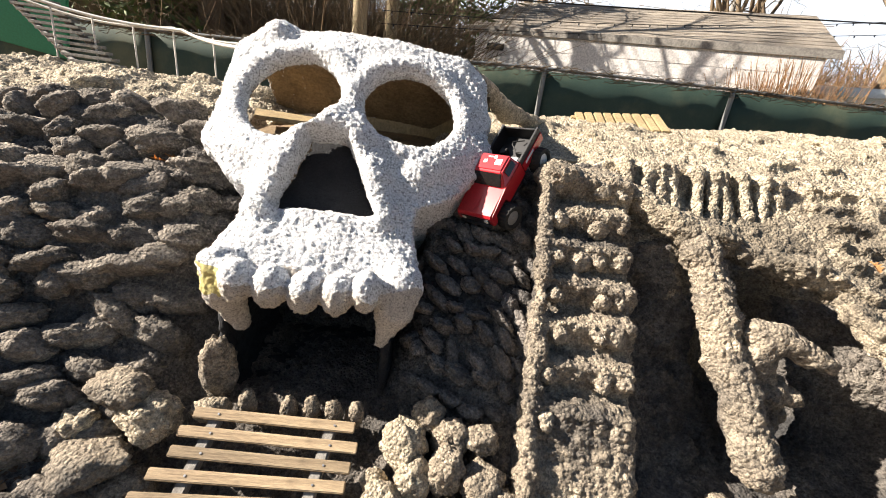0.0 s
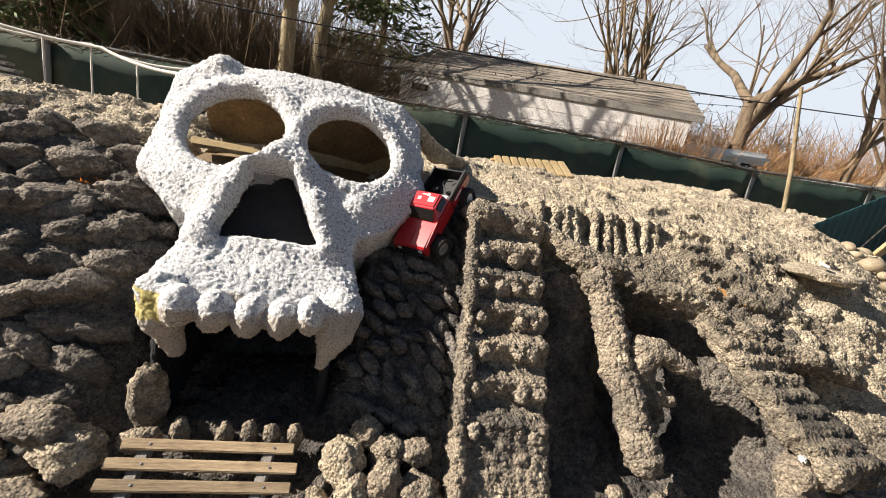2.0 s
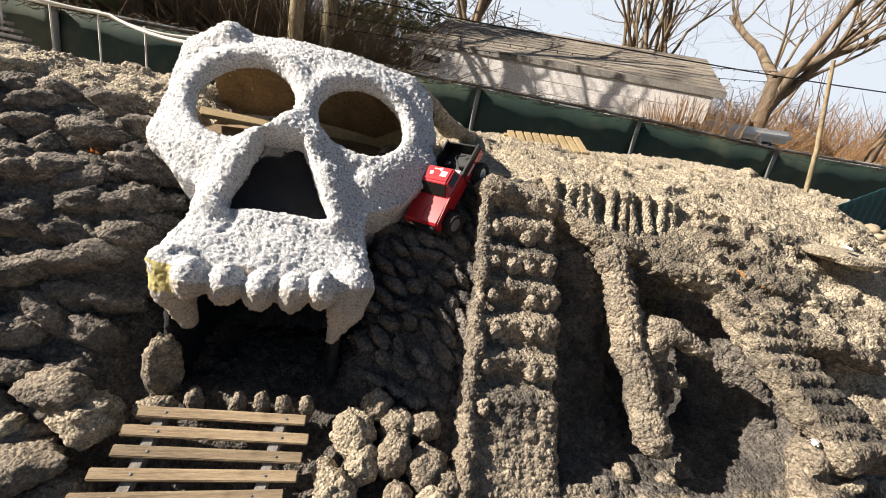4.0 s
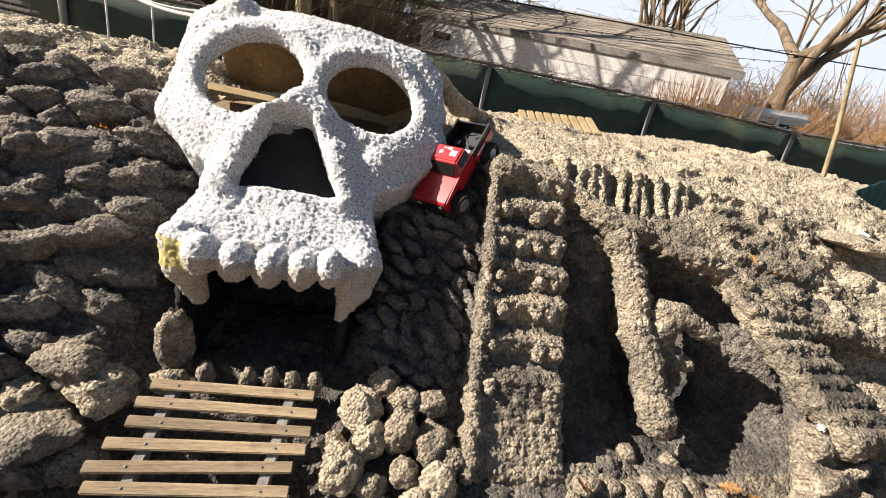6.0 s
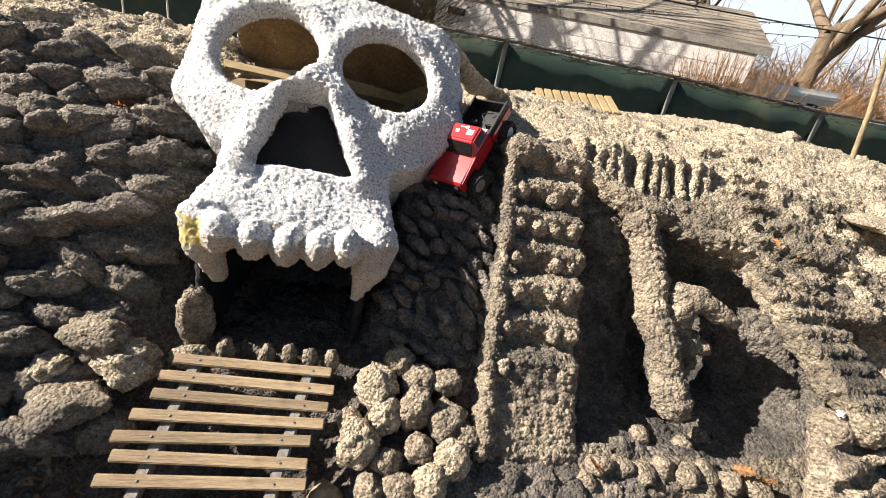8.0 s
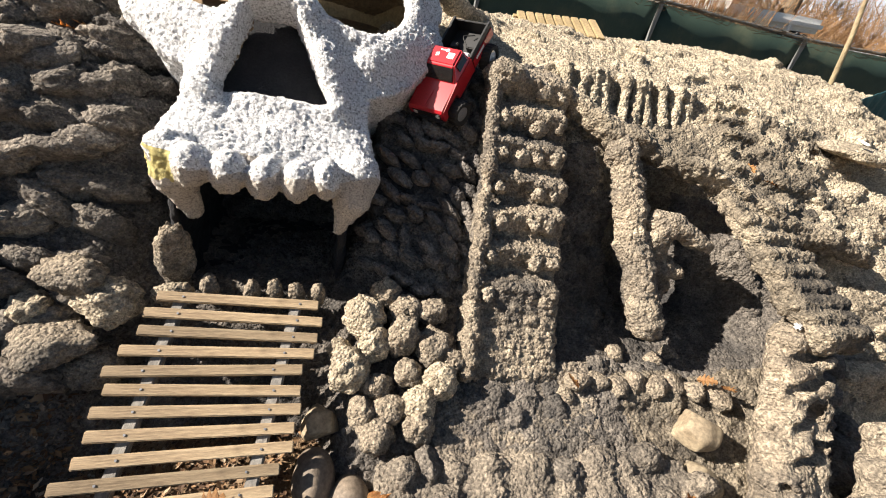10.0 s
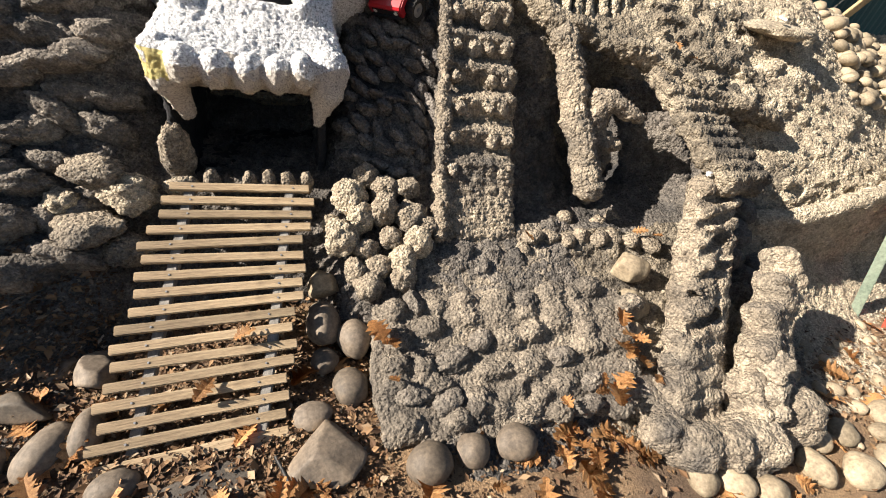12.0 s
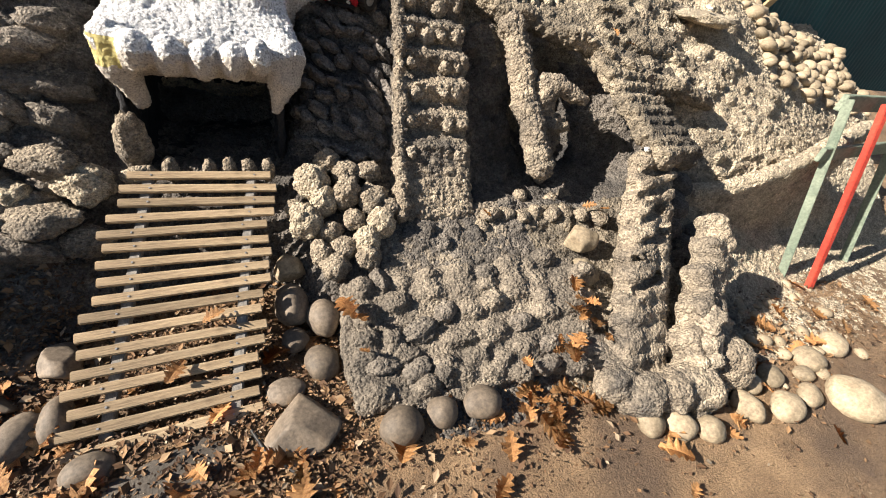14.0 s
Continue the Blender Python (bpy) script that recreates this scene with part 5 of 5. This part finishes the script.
for i, (x, y, z) in enumerate([(1.80, 1.56, 1.30), (1.93, 1.52, 1.25), (-1.25, 1.95, 1.27), (-1.18, 1.97, 1.29), (1.62, 0.88, .50), (1.55, .93, .49), (-0.42, 0.62, .235), (-0.55, 0.45, .14), (0.88, 0.93, .47)]):
    ob = new("oak_leaf", leaves[i % 6])
    s = 0.07 + 0.01 * (i % 4)
    ob.matrix_basis = pose(x, y, z, 20, 10 * (i % 3), 47 * i) @ Matrix.Diagonal((s, s, s, 1))
    tagged(ob, "dry brown curled oak leaf on the rock", "leaf", "fallen oak leaves")

# ---- behind the skull ----
def backing():
    a = np.linspace(-0.42, 1.1, 18)
    pts = [(-0.36 + 0.66 * math.sin(t), 2.05 + 0.72 * math.cos(t)) for t in a]
    v, f = [], []
    for i, (x, y) in enumerate(pts):
        nx, ny = math.sin(a[i]), math.cos(a[i])
        for k in (0, 0.03):
            v += [(x + nx * k, y + ny * k, 1.2), (x + nx * k, y + ny * k, 1.84 - 0.12 * abs(math.sin(a[i])))]
    for i in range(len(pts) - 1):
        p, q = i * 4, i * 4 + 4
        f += [(p, q, q + 1, p + 1), (p + 2, p + 3, q + 3, q + 2), (p + 1, q + 1, q + 3, p + 3)]
    ob = part("backing_board", mesh_of("backing_board", v, f), M_BOARD)
    tagged(ob, "bent tan board closing the back of the skull", "board")
    ob = part("skull_floor", box(1.0, 0.66, 0.05, pose(-0.42, 2.40, 1.41, 3), 0.01), M_INNER)
    tagged(ob, "dusty tan floor inside the hollow skull", "floor board", kind="structure")
    ob = part("loose_plank", box(0.36, 0.22, 0.018, pose(-0.78, 2.35, 1.49, 4, 3, 20), 0.003), M_BOARD)
    tagged(ob, "loose tan plywood plank lying inside the skull", "plank")
    c = Clay((0.0, 2.1, 1.3), (1.2, 3.4, 2.0), 0.02)
    c.bar((0.13, 2.35, 1.82), (0.40, 2.75, 1.66), 0.06, 0.05)
    c.bar((0.40, 2.75, 1.66), (0.85, 3.15, 1.55), 0.05, 0.06)
    tagged(part("concrete_flank", c.skin("concrete_flank", ((0.02, 8.0), (0.01, 30.0))), M_PALE), "rough beige concrete strip trailing off the skull", "rock")


backing()


# ---- platform, stair and ropes on the plateau ----
def platform():
    t = thing("pallet_deck", pose(1.42, 3.45, 1.64, 20, -6, -6), "yellowish wooden pallet deck on the plateau", "deck")
    for i in range(9):
        part("plank", box(0.060, 0.32, 0.022, pose(-0.31 + i * 0.075, 0, 0.05, 0, 0, 0), 0.004), M_BOARD, t)
    for y in (-0.12, 0.12):
        part("bearer", box(0.68, 0.05, 0.06, pose(-0.03, y, 0.008), 0.003), M_BOARD, t)
    t = thing("plank_stair", pose(-2.55, 3.45, 1.54, 0, 0, 0), "grey plank stair climbing behind the mound", "stair")
    for i in range(12):
        part("tread", box(0.42, 0.075, 0.022, pose(-0.075 * i, 0.04 * i, 0.04 * i, 0, 0, -6), 0.004), M_GREYWOOD, t)
    for s in (-0.25, 0.25):
        part("stringer", tube([(s * .6 + 0.06, -.03, -0.05), (s * .6 - 0.85, 0.46, 0.42)], 0.025, 6), M_GREYWOOD, t)


platform()


def rope(name, pts, r, mat, label, sag=0.0, cat="rope"):
    p = []
    for a, b in zip(pts, pts[1:]):
        for i in range(10):
            t = i / 10
            q = Vector(a).lerp(Vector(b), t)
            p.append((q.x, q.y, q.z - sag * 4 * t * (1 - t)))
    p.append(pts[-1])
    tagged(part(name, tube(p, r, 5), mat), label, cat)


rope("rope", [(-3.3, 3.6, 2.02), (-2.0, 3.55, 1.90), (-1.0, 2.75, 1.85)], 0.012, M_ROPE, "white sagging rope rail behind the mound", 0.05)
rope("rope", [(-3.3, 3.65, 1.98), (-2.1, 3.6, 1.91), (-1.2, 3.4, 1.92)], 0.009, M_ROPE, "thin white sagging rope rail behind the mound", 0.06)
for i in range(7):
    x = -3.0 + i * 0.30
    rope("rope_stanchion", [(x, 3.6, 1.93 - 0.012 * i), (x + 0.04, 3.55, 1.45)], 0.007, M_ROPE, "thin white upright cord under the rope rail", 0, "cord")
tagged(part("green_tarp", box(0.9, 0.04, 0.7, pose(-5.0, 5.68, 1.9, 0, 8, 0), 0.01), paint("tarp", (0.02, 0.22, 0.10), 0.5)), "bright green tarp hanging by the fence", "tarp")


# ---- the fence ----
def fence():
    t = thing("screen_fence", pose(0, 5.75, 0.5), "chain-link fence with dark green privacy screen", "fence", kind="structure")
    xs = [-6.1, -3.65, -1.2, 1.23, 3.66, 6.1, 8.55, 11.0]
    tops = [1.46, 1.46, 1.54, 1.66, 1.73, 1.76, 1.9, 2.0]
    for i, (x, h) in enumerate(zip(xs, tops)):
        part("post", cyl(0.03, 0.03, h, pose(x, -0.035, h / 2), 10), M_GALV, t)
    for a, b, ha, hb in zip(xs, xs[1:], tops, tops[1:]):
        part("rail", tube([(a, -0.04, ha), (b, -0.04, hb)], 0.02, 8), M_GALV, t)
        n = 16
        v, f = [], []
        for i in range(n + 1):
            q = i / n
            for k in range(7):
                zz = (ha + (hb - ha) * q - 0.03) * k / 6
                v.append((a + (b - a) * q, 0.018 * math.sin(q * 17 + k) * (0.3 + 0.7 * math.sin(math.pi * k / 6)), zz))
        for i in range(n):
            for k in range(6):
                f.append((i * 7 + k, i * 7 + 7 + k, i * 7 + 8 + k, i * 7 + 1 + k))
        sc = part("screen", mesh_of("screen", v, f), M_FENCE, t)
        so = sc.modifiers.new("thick", 'SOLIDIFY')
        so.thickness = 0.006
        wire = Soup()
        r = random.Random(int(a * 10))
        for i in range(60):
            q = i / 60
            x, z = a + (b - a) * q, ha + (hb - ha) * q
            s = r.uniform(-.05, .05)
            wire.add(*tube_arrays([(x, -0.04, z - .05), (x + 0.03 + s, -0.045, z + r.uniform(.02, .06))], 0.003, 4))
        part("wire_ends", wire.mesh("wire_ends"), M_GALV, t)
        vine = Soup()
        for i in range(90):     # dry stems tangled over the rail
            q, h = r.random(), r.uniform(-.10, .02)
            x, z = a + (b - a) * q, ha + (hb - ha) * q
            L = r.uniform(.08, .30)
            vine.add(*tube_arrays([(x, -0.06, z + h), (x + L * .5, -0.07, z + h + r.uniform(-.03, .07)), (x + L, -0.06, z + r.uniform(-.06, .06))], 0.004, 3))
        part("dry_vine", vine.mesh("dry_vine"), M_TWIG, t, "dry brown vine over the rail")


fence()


def net_panel():
    t = thing("teal_net_panel", pose(3.5, 2.55, 0.9), "teal ribbed net panel laced with white cord", "net panel")
    n = 120
    v, f = [], []
    for i in range(n + 1):
        q = i / n
        for k in range(2):
            v.append((4.6 * q, 0.25 * q + 0.008 * (i % 2), k * (0.80 + 0.45 * min(1, q * 5.5))))
    for i in range(n):
        f.append((i * 2, i * 2 + 2, i * 2 + 3, i * 2 + 1))
    s = part("net", mesh_of("net", v, f, False), M_NET, t)
    s.modifiers.new("thick", 'SOLIDIFY').thickness = 0.006
    for i in range(16):
        part("lacing", box(0.012, 0.008, 0.05, pose(0.35 + 0.035 * i, 0.02, 0.35 + i * 0.05, 0, 35, 0), 0.002), M_ROPE, t)
    part("board", box(0.07, 0.03, 0.9, pose(0.75, -0.05, 0.75, 0, 38, 0), 0.004), M_BOARD, t)
    tagged(part("wooden_pole", tube([(3.78, 3.0, 1.4), (3.60, 3.0, 2.1), (3.37, 3.0, 2.76)], [0.02, 0.018, 0.014], 8), M_PALEBARK), "weathered wooden pole standing on the plateau", "pole")


net_panel()


# ---- curved kerb and the sign stand ----
def kerb_and_stand():
    c = Clay((2.2, 0.5, -0.1), (4.2, 1.7, 1.25), 0.02)
    path = [(2.42, 0.98, 0.54), (2.66, 0.92, 0.59), (3.02, 0.90, 0.73), (3.5, 0.95, 0.91), (4.1, 1.12, 0.98)]
    for p, q in zip(path, path[1:]):
        for k in range(7):
            dz = 0.10 * k
            c.bar((p[0], p[1] + 0.01 * k, p[2] - dz), (q[0], q[1] + 0.01 * k, q[2] - dz), 0.055, 0.055, 0.03)
    tagged(part("curved_wall", c.skin("curved_wall", ((0.016, 6.0), (0.008, 14.0, 1), (0.006, 30.0, 1))), M_PALE), "low curved concrete wall with a pale worn rim", "low wall")
    t = thing("sign_stand", pose(3.30, 0.55, 0), "painted wooden stand with green and red legs", "stand")
    def stick(name, a, b, w, d, mat, label=""):
        a, b = Vector(a), Vector(b)
        m = Matrix.Translation((a + b) / 2) @ (b - a).to_track_quat('Z', 'X').to_matrix().to_4x4()
        part(name, box(w, d, (b - a).length, m, 0.004), mat, t, label)
    stick("leg", (0.03, 0.05, 0.0), (-0.11, 0.36, 1.22), 0.055, 0.03, M_POSTGREEN, "faded green wooden leg")
    stick("leg", (0.16, -0.09, 0.0), (0.25, 0.33, 1.22), 0.042, 0.042, M_POSTRED, "red painted leg")
    stick("leg", (0.95, 0.12, 0.0), (0.85, 0.40, 1.0), 0.06, 0.035, M_POSTGREEN, "faded green wooden leg")
    stick("crossbar", (-0.17, 0.27, 0.89), (0.90, 0.36, 0.93), 0.09, 0.03, M_POSTGREEN)
    stick("top_board", (-0.12, 0.385, 1.19), (0.8, 0.42, 1.21), 0.10, 0.04, M_POSTGREEN)


kerb_and_stand()


# ---- house behind the fence ----
def house():
    t = thing("low_house", pose(0.62, 10.55, 0.70, 0, 0, -27), "long low white house with an old shingle roof", "house")
    L, D, H = 6.3, 6.0, 2.42
    part("wall", box(L, 0.15, H, pose(L / 2, 0, H / 2)), M_SIDING, t)
    part("wall", box(0.15, D, H, pose(0.075, D / 2 + .08, H / 2)), M_SIDING, t)
    part("wall", box(0.15, D, H, pose(L - 0.075, D / 2 + .08, H / 2)), M_SIDING, t)
    for i in range(9):
        part("siding_board", box(L - .02, 0.02, 0.22, pose(L / 2, -0.085, 0.2 + i * 0.25, 4)), M_SIDING, t)
    roof = part("roof", box(L + 0.4, 3.3, 0.1, pose(L / 2, 1.47, H + 0.56, 20)), M_ROOF, t)
    part("roof_back", box(L + 0.4, 3.3, 0.1, pose(L / 2, 4.54, H + 0.56, -20)), M_ROOF, t)
    part("fascia", box(L + 0.4, 0.04, 0.13, pose(L / 2, -0.115, H + 0.0)), M_GREYWOOD, t)
    for i in range(11):
        part("shingle_course", box(L + 0.38, 0.28, 0.015, pose(L / 2, 0.06 + i * 0.27, H + 0.11 + i * 0.0985, 18.5)), M_ROOF, roof)
    part("vent_window", box(0.4, 0.05, 0.14, pose(0.5, -0.10, H - 0.33), 0.01), M_BLACK, t)


house()


# ---- trees ----
def limb(soup, p, d, length, r, depth, rng, spread=0.55, up=0.25):
    n = 5
    pts, rad = [np.array(p)], [r]
    d = np.array(d, float)
    for i in range(n):
        d = d + rng.normal(0, 0.10, 3) + np.array((0, 0, up * 0.12))
        d /= np.linalg.norm(d)
        pts.append(pts[-1] + d * length / n)
        rad.append(r * (1 - 0.55 * (i + 1) / n))
    soup.add(*tube_arrays(pts, rad, 7 if r > 0.05 else (5 if r > 0.015 else 3)))
    if depth <= 0:
        return
    for _ in range(rng.randint(3, 5)):
        k = rng.randint(2, n + 1)
        nd = d + rng.normal(0, spread, 3) + np.array((0, 0, up))
        nd /= np.linalg.norm(nd)
        limb(soup, pts[k], nd, length * rng.uniform(0.5, 0.75), rad[k] * rng.uniform(0.45, 0.7), depth - 1, rng, spread, up)


def tree(x, y, h, r, seed, label, stems=1, lean=(0, 0), mat=M_BARK, depth=4, fork=0.45):
    rng = np.random.RandomState(seed)
    t = thing("bare_tree", pose(x, y, 0.45), label, "tree")
    for s in range(stems):
        a = 6.28 * s / stems + seed
        off = 0.0 if stems == 1 else r * 1.1
        base = np.array((off * math.cos(a), off * math.sin(a), 0))
        d = np.array((lean[0] + (0.10 * math.cos(a) if stems > 1 else 0), lean[1] + (0.1 * math.sin(a) if stems > 1 else 0), 1.0))
        d /= np.linalg.norm(d)
        so = Soup()
        pts = [base + d * h * fork * k / 6 + np.append(rng.normal(0, 0.02, 2), 0) for k in range(7)]
        so.add(*tube_arrays(pts, [r * (1.25 - 0.5 * k / 6) if k == 0 else r * (1 - 0.3 * k / 6) for k in range(7)], 12))
        part("trunk", so.mesh("trunk"), mat, t)
        cr = Soup()
        for q in range(4 + rng.randint(0, 2)):
            nd = d + rng.normal(0, 0.42, 3) + np.array((0, 0, 0.2))
            nd /= np.linalg.norm(nd)
            limb(cr, pts[-1 - (q % 3)], nd, h * rng.uniform(0.28, 0.42), r * rng.uniform(0.4, 0.65), depth - 1, rng)
        part("crown", cr.mesh("crown"), mat if r > 0.12 else M_TWIG, t)


tree(-1.42, 9.0, 9.0, 0.16, 1, "pale twin-trunked bare tree behind the fence", 2, mat=M_PALEBARK)
tree(-4.75, 9.5, 9.0, 0.27, 2, "thick dark bare tree trunk behind the fence", 1)
tree(-3.1, 11.5, 8.0, 0.12, 3, "slim bare tree behind the fence")
tree(-6.5, 11.0, 9.0, 0.16, 4, "bare tree behind the fence")
tree(2.6, 15.5, 11.0, 0.14, 5, "bare tree behind the house", 2)
tree(9.6, 10.0, 9.0, 0.24, 6, "large forked bare tree beside the house", 1, (0.02, 0), fork=0.42)
tree(7.2, 11.8, 8.5, 0.10, 7, "many-stemmed bare tree at the house end", 4)
tree(12.3, 9.0, 7.5, 0.14, 8, "dark leaning bare tree", 2, (0.28, 0))
tree(15.0, 9.5, 8.0, 0.14, 9, "dark leaning bare tree", 1, (0.3, 0))
tree(13.5, 14.0, 9.0, 0.13, 10, "bare tree in the distance")
tree(18.0, 12.0, 9.0, 0.14, 11, "bare tree in the distance")
tree(-9.5, 10.5, 9.0, 0.2, 12, "bare tree behind the fence")


def pine(x, y, h, seed, label):
    rng = np.random.RandomState(seed)
    t = thing("pine_tree", pose(x, y, 0.45), label, "tree")
    part("trunk", tube([(0, 0, 0), (0.03, 0, h / 2), (0, 0, h)], [0.14, 0.09, 0.02], 10), M_BARK, t)
    tw, ne = Soup(), Soup()
    for i in range(90):
        z = h * rng.uniform(0.22, 0.98)
        a, L = rng.uniform(0, 6.28), (h - z) * 0.32 + 0.35
        p = np.array((0, 0, z))
        e = p + np.array((math.cos(a) * L, math.sin(a) * L, -0.12 * L))
        tw.add(*tube_arrays([p, (p + e) / 2 + (0, 0, .05), e], [0.02, 0.014, 0.005], 4))
        for k in range(60):
            q = rng.uniform(0.2, 1.0)
            c = p + (e - p) * q + rng.normal(0, 0.10 + 0.06 * q, 3)
            d = (e - p) / L + rng.normal(0, 0.5, 3)
            d /= np.linalg.norm(d)
            w = np.cross(d, rng.normal(0, 1, 3))
            w /= np.linalg.norm(w)
            s = rng.uniform(0.08, 0.18)
            ne.add(np.array([c - d * s, c + w * s * 0.22, c + d * s, c - w * s * 0.22]), [[0, 1, 2, 3]])
    part("bough", tw.mesh("branches"), M_BARK, t)
    part("needles", ne.mesh("needles", False), M_NEEDLE, t)


pine(0.0, 12.4, 7.6, 1, "dark green pine before the house")
pine(-5.9, 9.4, 4.6, 2, "green pine at the fence end")


def shrub(x, y, w, h, seed, label, mat=M_TWIG, spread=0.85):
    rng = np.random.RandomState(seed)
    so = Soup()
    for i in range(1500):
        bx, by = rng.normal(0, w * 0.32), rng.normal(0, 0.5)
        L = h * rng.uniform(0.4, 1.0)
        d = np.array((rng.normal(0, spread), rng.normal(0, 0.5 * spread), 1.0))
        d /= np.linalg.norm(d)
        e = rng.normal(0, 0.5 * spread, 3)
        so.add(*tube_arrays([(bx, by, 0), (bx + d[0] * L * .5, by + d[1] * L * .5, d[2] * L * .5), (bx + d[0] * L + e[0], by + d[1] * L + e[1], d[2] * L - abs(e[2]))], [0.012, 0.008, 0.004], 3))
    ob = part("brown_shrub", so.mesh("brown_shrub"), mat)
    ob.matrix_basis = pose(x, y, 0.45)
    tagged(ob, label, "shrub")


M_ORANGE = surface("dry_stems", [(0.3, (0.30, 0.16, 0.07)), (0.7, (0.52, 0.31, 0.15))], 6.0, 60.0, 0.2, 0.9)
for i, (x, y, w, h) in enumerate([(7.8, 10.0, 2.2, 3.5), (9.2, 10.8, 3.0, 3.9), (11.2, 11.5, 3.2, 4.2), (13.5, 11.0, 3.0, 4.4), (16.0, 11.0, 3.0, 4.6), (19.5, 13, 5, 5.5)]):
    shrub(x, y, w, h, 20 + i, "tangle of dry orange-brown shrub stems", M_ORANGE)
shrub(5.75, 7.75, 0.5, 2.6, 60, "dry vines climbing the house end", M_ORANGE, 0.18)
for i, (x, y) in enumerate([(-2.4, 10.5), (-3.4, 12.5), (-4.3, 11.0), (-6.0, 10.5), (-7.2, 12.0), (-8.2, 11.0), (-0.6, 12.5), (-1.6, 11.0), (-10.5, 11), (-5.2, 13.0)]):
    shrub(x, y, 3.2, 4.6, 40 + i, "dense brown winter brush behind the fence")
woods = Soup()
rw = np.random.RandomState(77)
for i in range(520):
    x, y = rw.uniform(-45, 75), rw.uniform(22, 38)
    h = rw.uniform(4, 9)
    woods.add(*tube_arrays([(x, y, 0.4), (x + rw.normal(0, .2), y, h * .5), (x + rw.normal(0, .6), y, h)], [0.14, 0.09, 0.02], 4))
    for k in range(9):
        z = h * rw.uniform(.25, .9)
        woods.add(*tube_arrays([(x, y, z), (x + rw.normal(0, .8), y + rw.normal(0, .5), z + rw.uniform(.3, 1.4)), (x + rw.normal(0, 1.5), y, z + rw.uniform(.8, 2.4))], [0.04, 0.025, 0.01], 3))
tagged(part("far_woods", woods.mesh("far_woods"), M_TWIG), "leafless brown woods far behind the fence", "woods", kind="stuff")


# ---- parked cars and wires ----
def car(x, y, yaw, mat, label):
    t = thing("parked_car", pose(x, y, 0.94, 0, -4, yaw), label, "car")
    bm = bmesh.new()
    box(4.5, 1.8, 0.62, pose(0, 0, 0.75), 0.12, bm)
    part("body", smooth(bm, False), mat, t)
    part("cabin", box(2.7, 1.6, 0.62, pose(-0.15, 0, 1.36), 0.16, None, 0.82), M_DARKGLASS, t)
    part("roof", box(2.6, 1.5, 0.24, pose(-0.15, 0, 1.66), 0.09), mat, t)
    for sx in (-1, 1):
        part("pillar", box(0.08, 1.5, 0.6, pose(-0.15 + sx * 0.55, 0, 1.36), 0.02), mat, t)
        part("roof_rail", box(1.9, 0.05, 0.05, pose(-0.15, sx * 0.6, 1.76), 0.015), M_GREY, t)
        for sy in (-1, 1):
            w = new("wheel")
            w.parent = t
            w.matrix_basis = pose(sx * 1.4, sy * 0.85, 0.32, 90)
            part("tyre", cyl(0.32, 0.32, 0.2, seg=24), M_RUBBER, w)
            part("rim", cyl(0.2, 0.2, 0.22, seg=16), M_GREY, w)


car(7.3, 8.3, -3, M_WHITE, "white car parked behind the fence")
car(12.2, 8.3, 3, paint("silver", (0.5, 0.52, 0.54), 0.3, 0.6), "silver car parked behind the fence")


def lights(p, q, sag, n):
    t = thing("string_lights", pose(*p), "black wire of small bulbs strung over the yard", "string lights")
    q = Vector(q) - Vector(p)
    pts = [(q.x * k / 30, q.y * k / 30, q.z * k / 30 - sag * 4 * (k / 30) * (1 - k / 30)) for k in range(31)]
    part("wire", tube(pts, 0.007, 5), M_CABLE, t)
    for i in range(n):
        k = (i + 0.5) / n
        z = q.z * k - sag * 4 * k * (1 - k)
        b = new("bulb")
        b.parent = t
        b.matrix_basis = pose(q.x * k, q.y * k, z)
        part("socket", cyl(0.012, 0.012, 0.04, pose(0, 0, -0.02), 6), M_CABLE, b)
        part("glass", smooth(pebble((0.009, 0.009, 0.018), 5, 1, 0.0)), M_WHITE, b).matrix_basis = pose(0, 0, -0.06)


lights((-1.3, 8.88, 2.98), (9.45, 9.85, 4.35), 0.16, 30)
lights((-1.3, 8.88, 2.76), (9.45, 9.85, 4.1), 0.12, 24)
t = thing("utility_pole", pose(9.6, 17.0, 0.45), "grey utility pole behind the house", "pole")
part("pole", tube([(0, 0, 0), (0.15, 0, 3.5), (0.3, 0, 7)], [0.12, 0.1, 0.09], 8), M_GREYWOOD, t)
rope("overhead_wire", [(-8, 7.5, 2.9), (4, 7.5, 3.42), (16, 7.5, 4.7)], 0.012, M_CABLE, "thin black overhead wire above the fence", 0.12, "wire")
rope("garden_hose", [(-0.30, 0.22, 0.02), (-0.24, 0.10, 0.015), (-0.16, 0.03, 0.015), (-0.10, -0.1, 0.012)], 0.008, M_CABLE, "thin black cable lying on the dirt", 0, "cable")


# ---- the pale sky low over the trees ----
v, f = [], []
for i in range(33):
    a = radians(12 + 140 * i / 32)
    for z in (-1.0, 66.0):
        v.append((140 * math.cos(a), 140 * math.sin(a), z))
for i in range(32):
    f.append((2 * i, 2 * i + 1, 2 * i + 3, 2 * i + 2))
tagged(part("sky_backdrop", mesh_of("sky_backdrop", v, f), M_SKY), "pale hazy winter sky behind the trees", "sky", kind="structure")
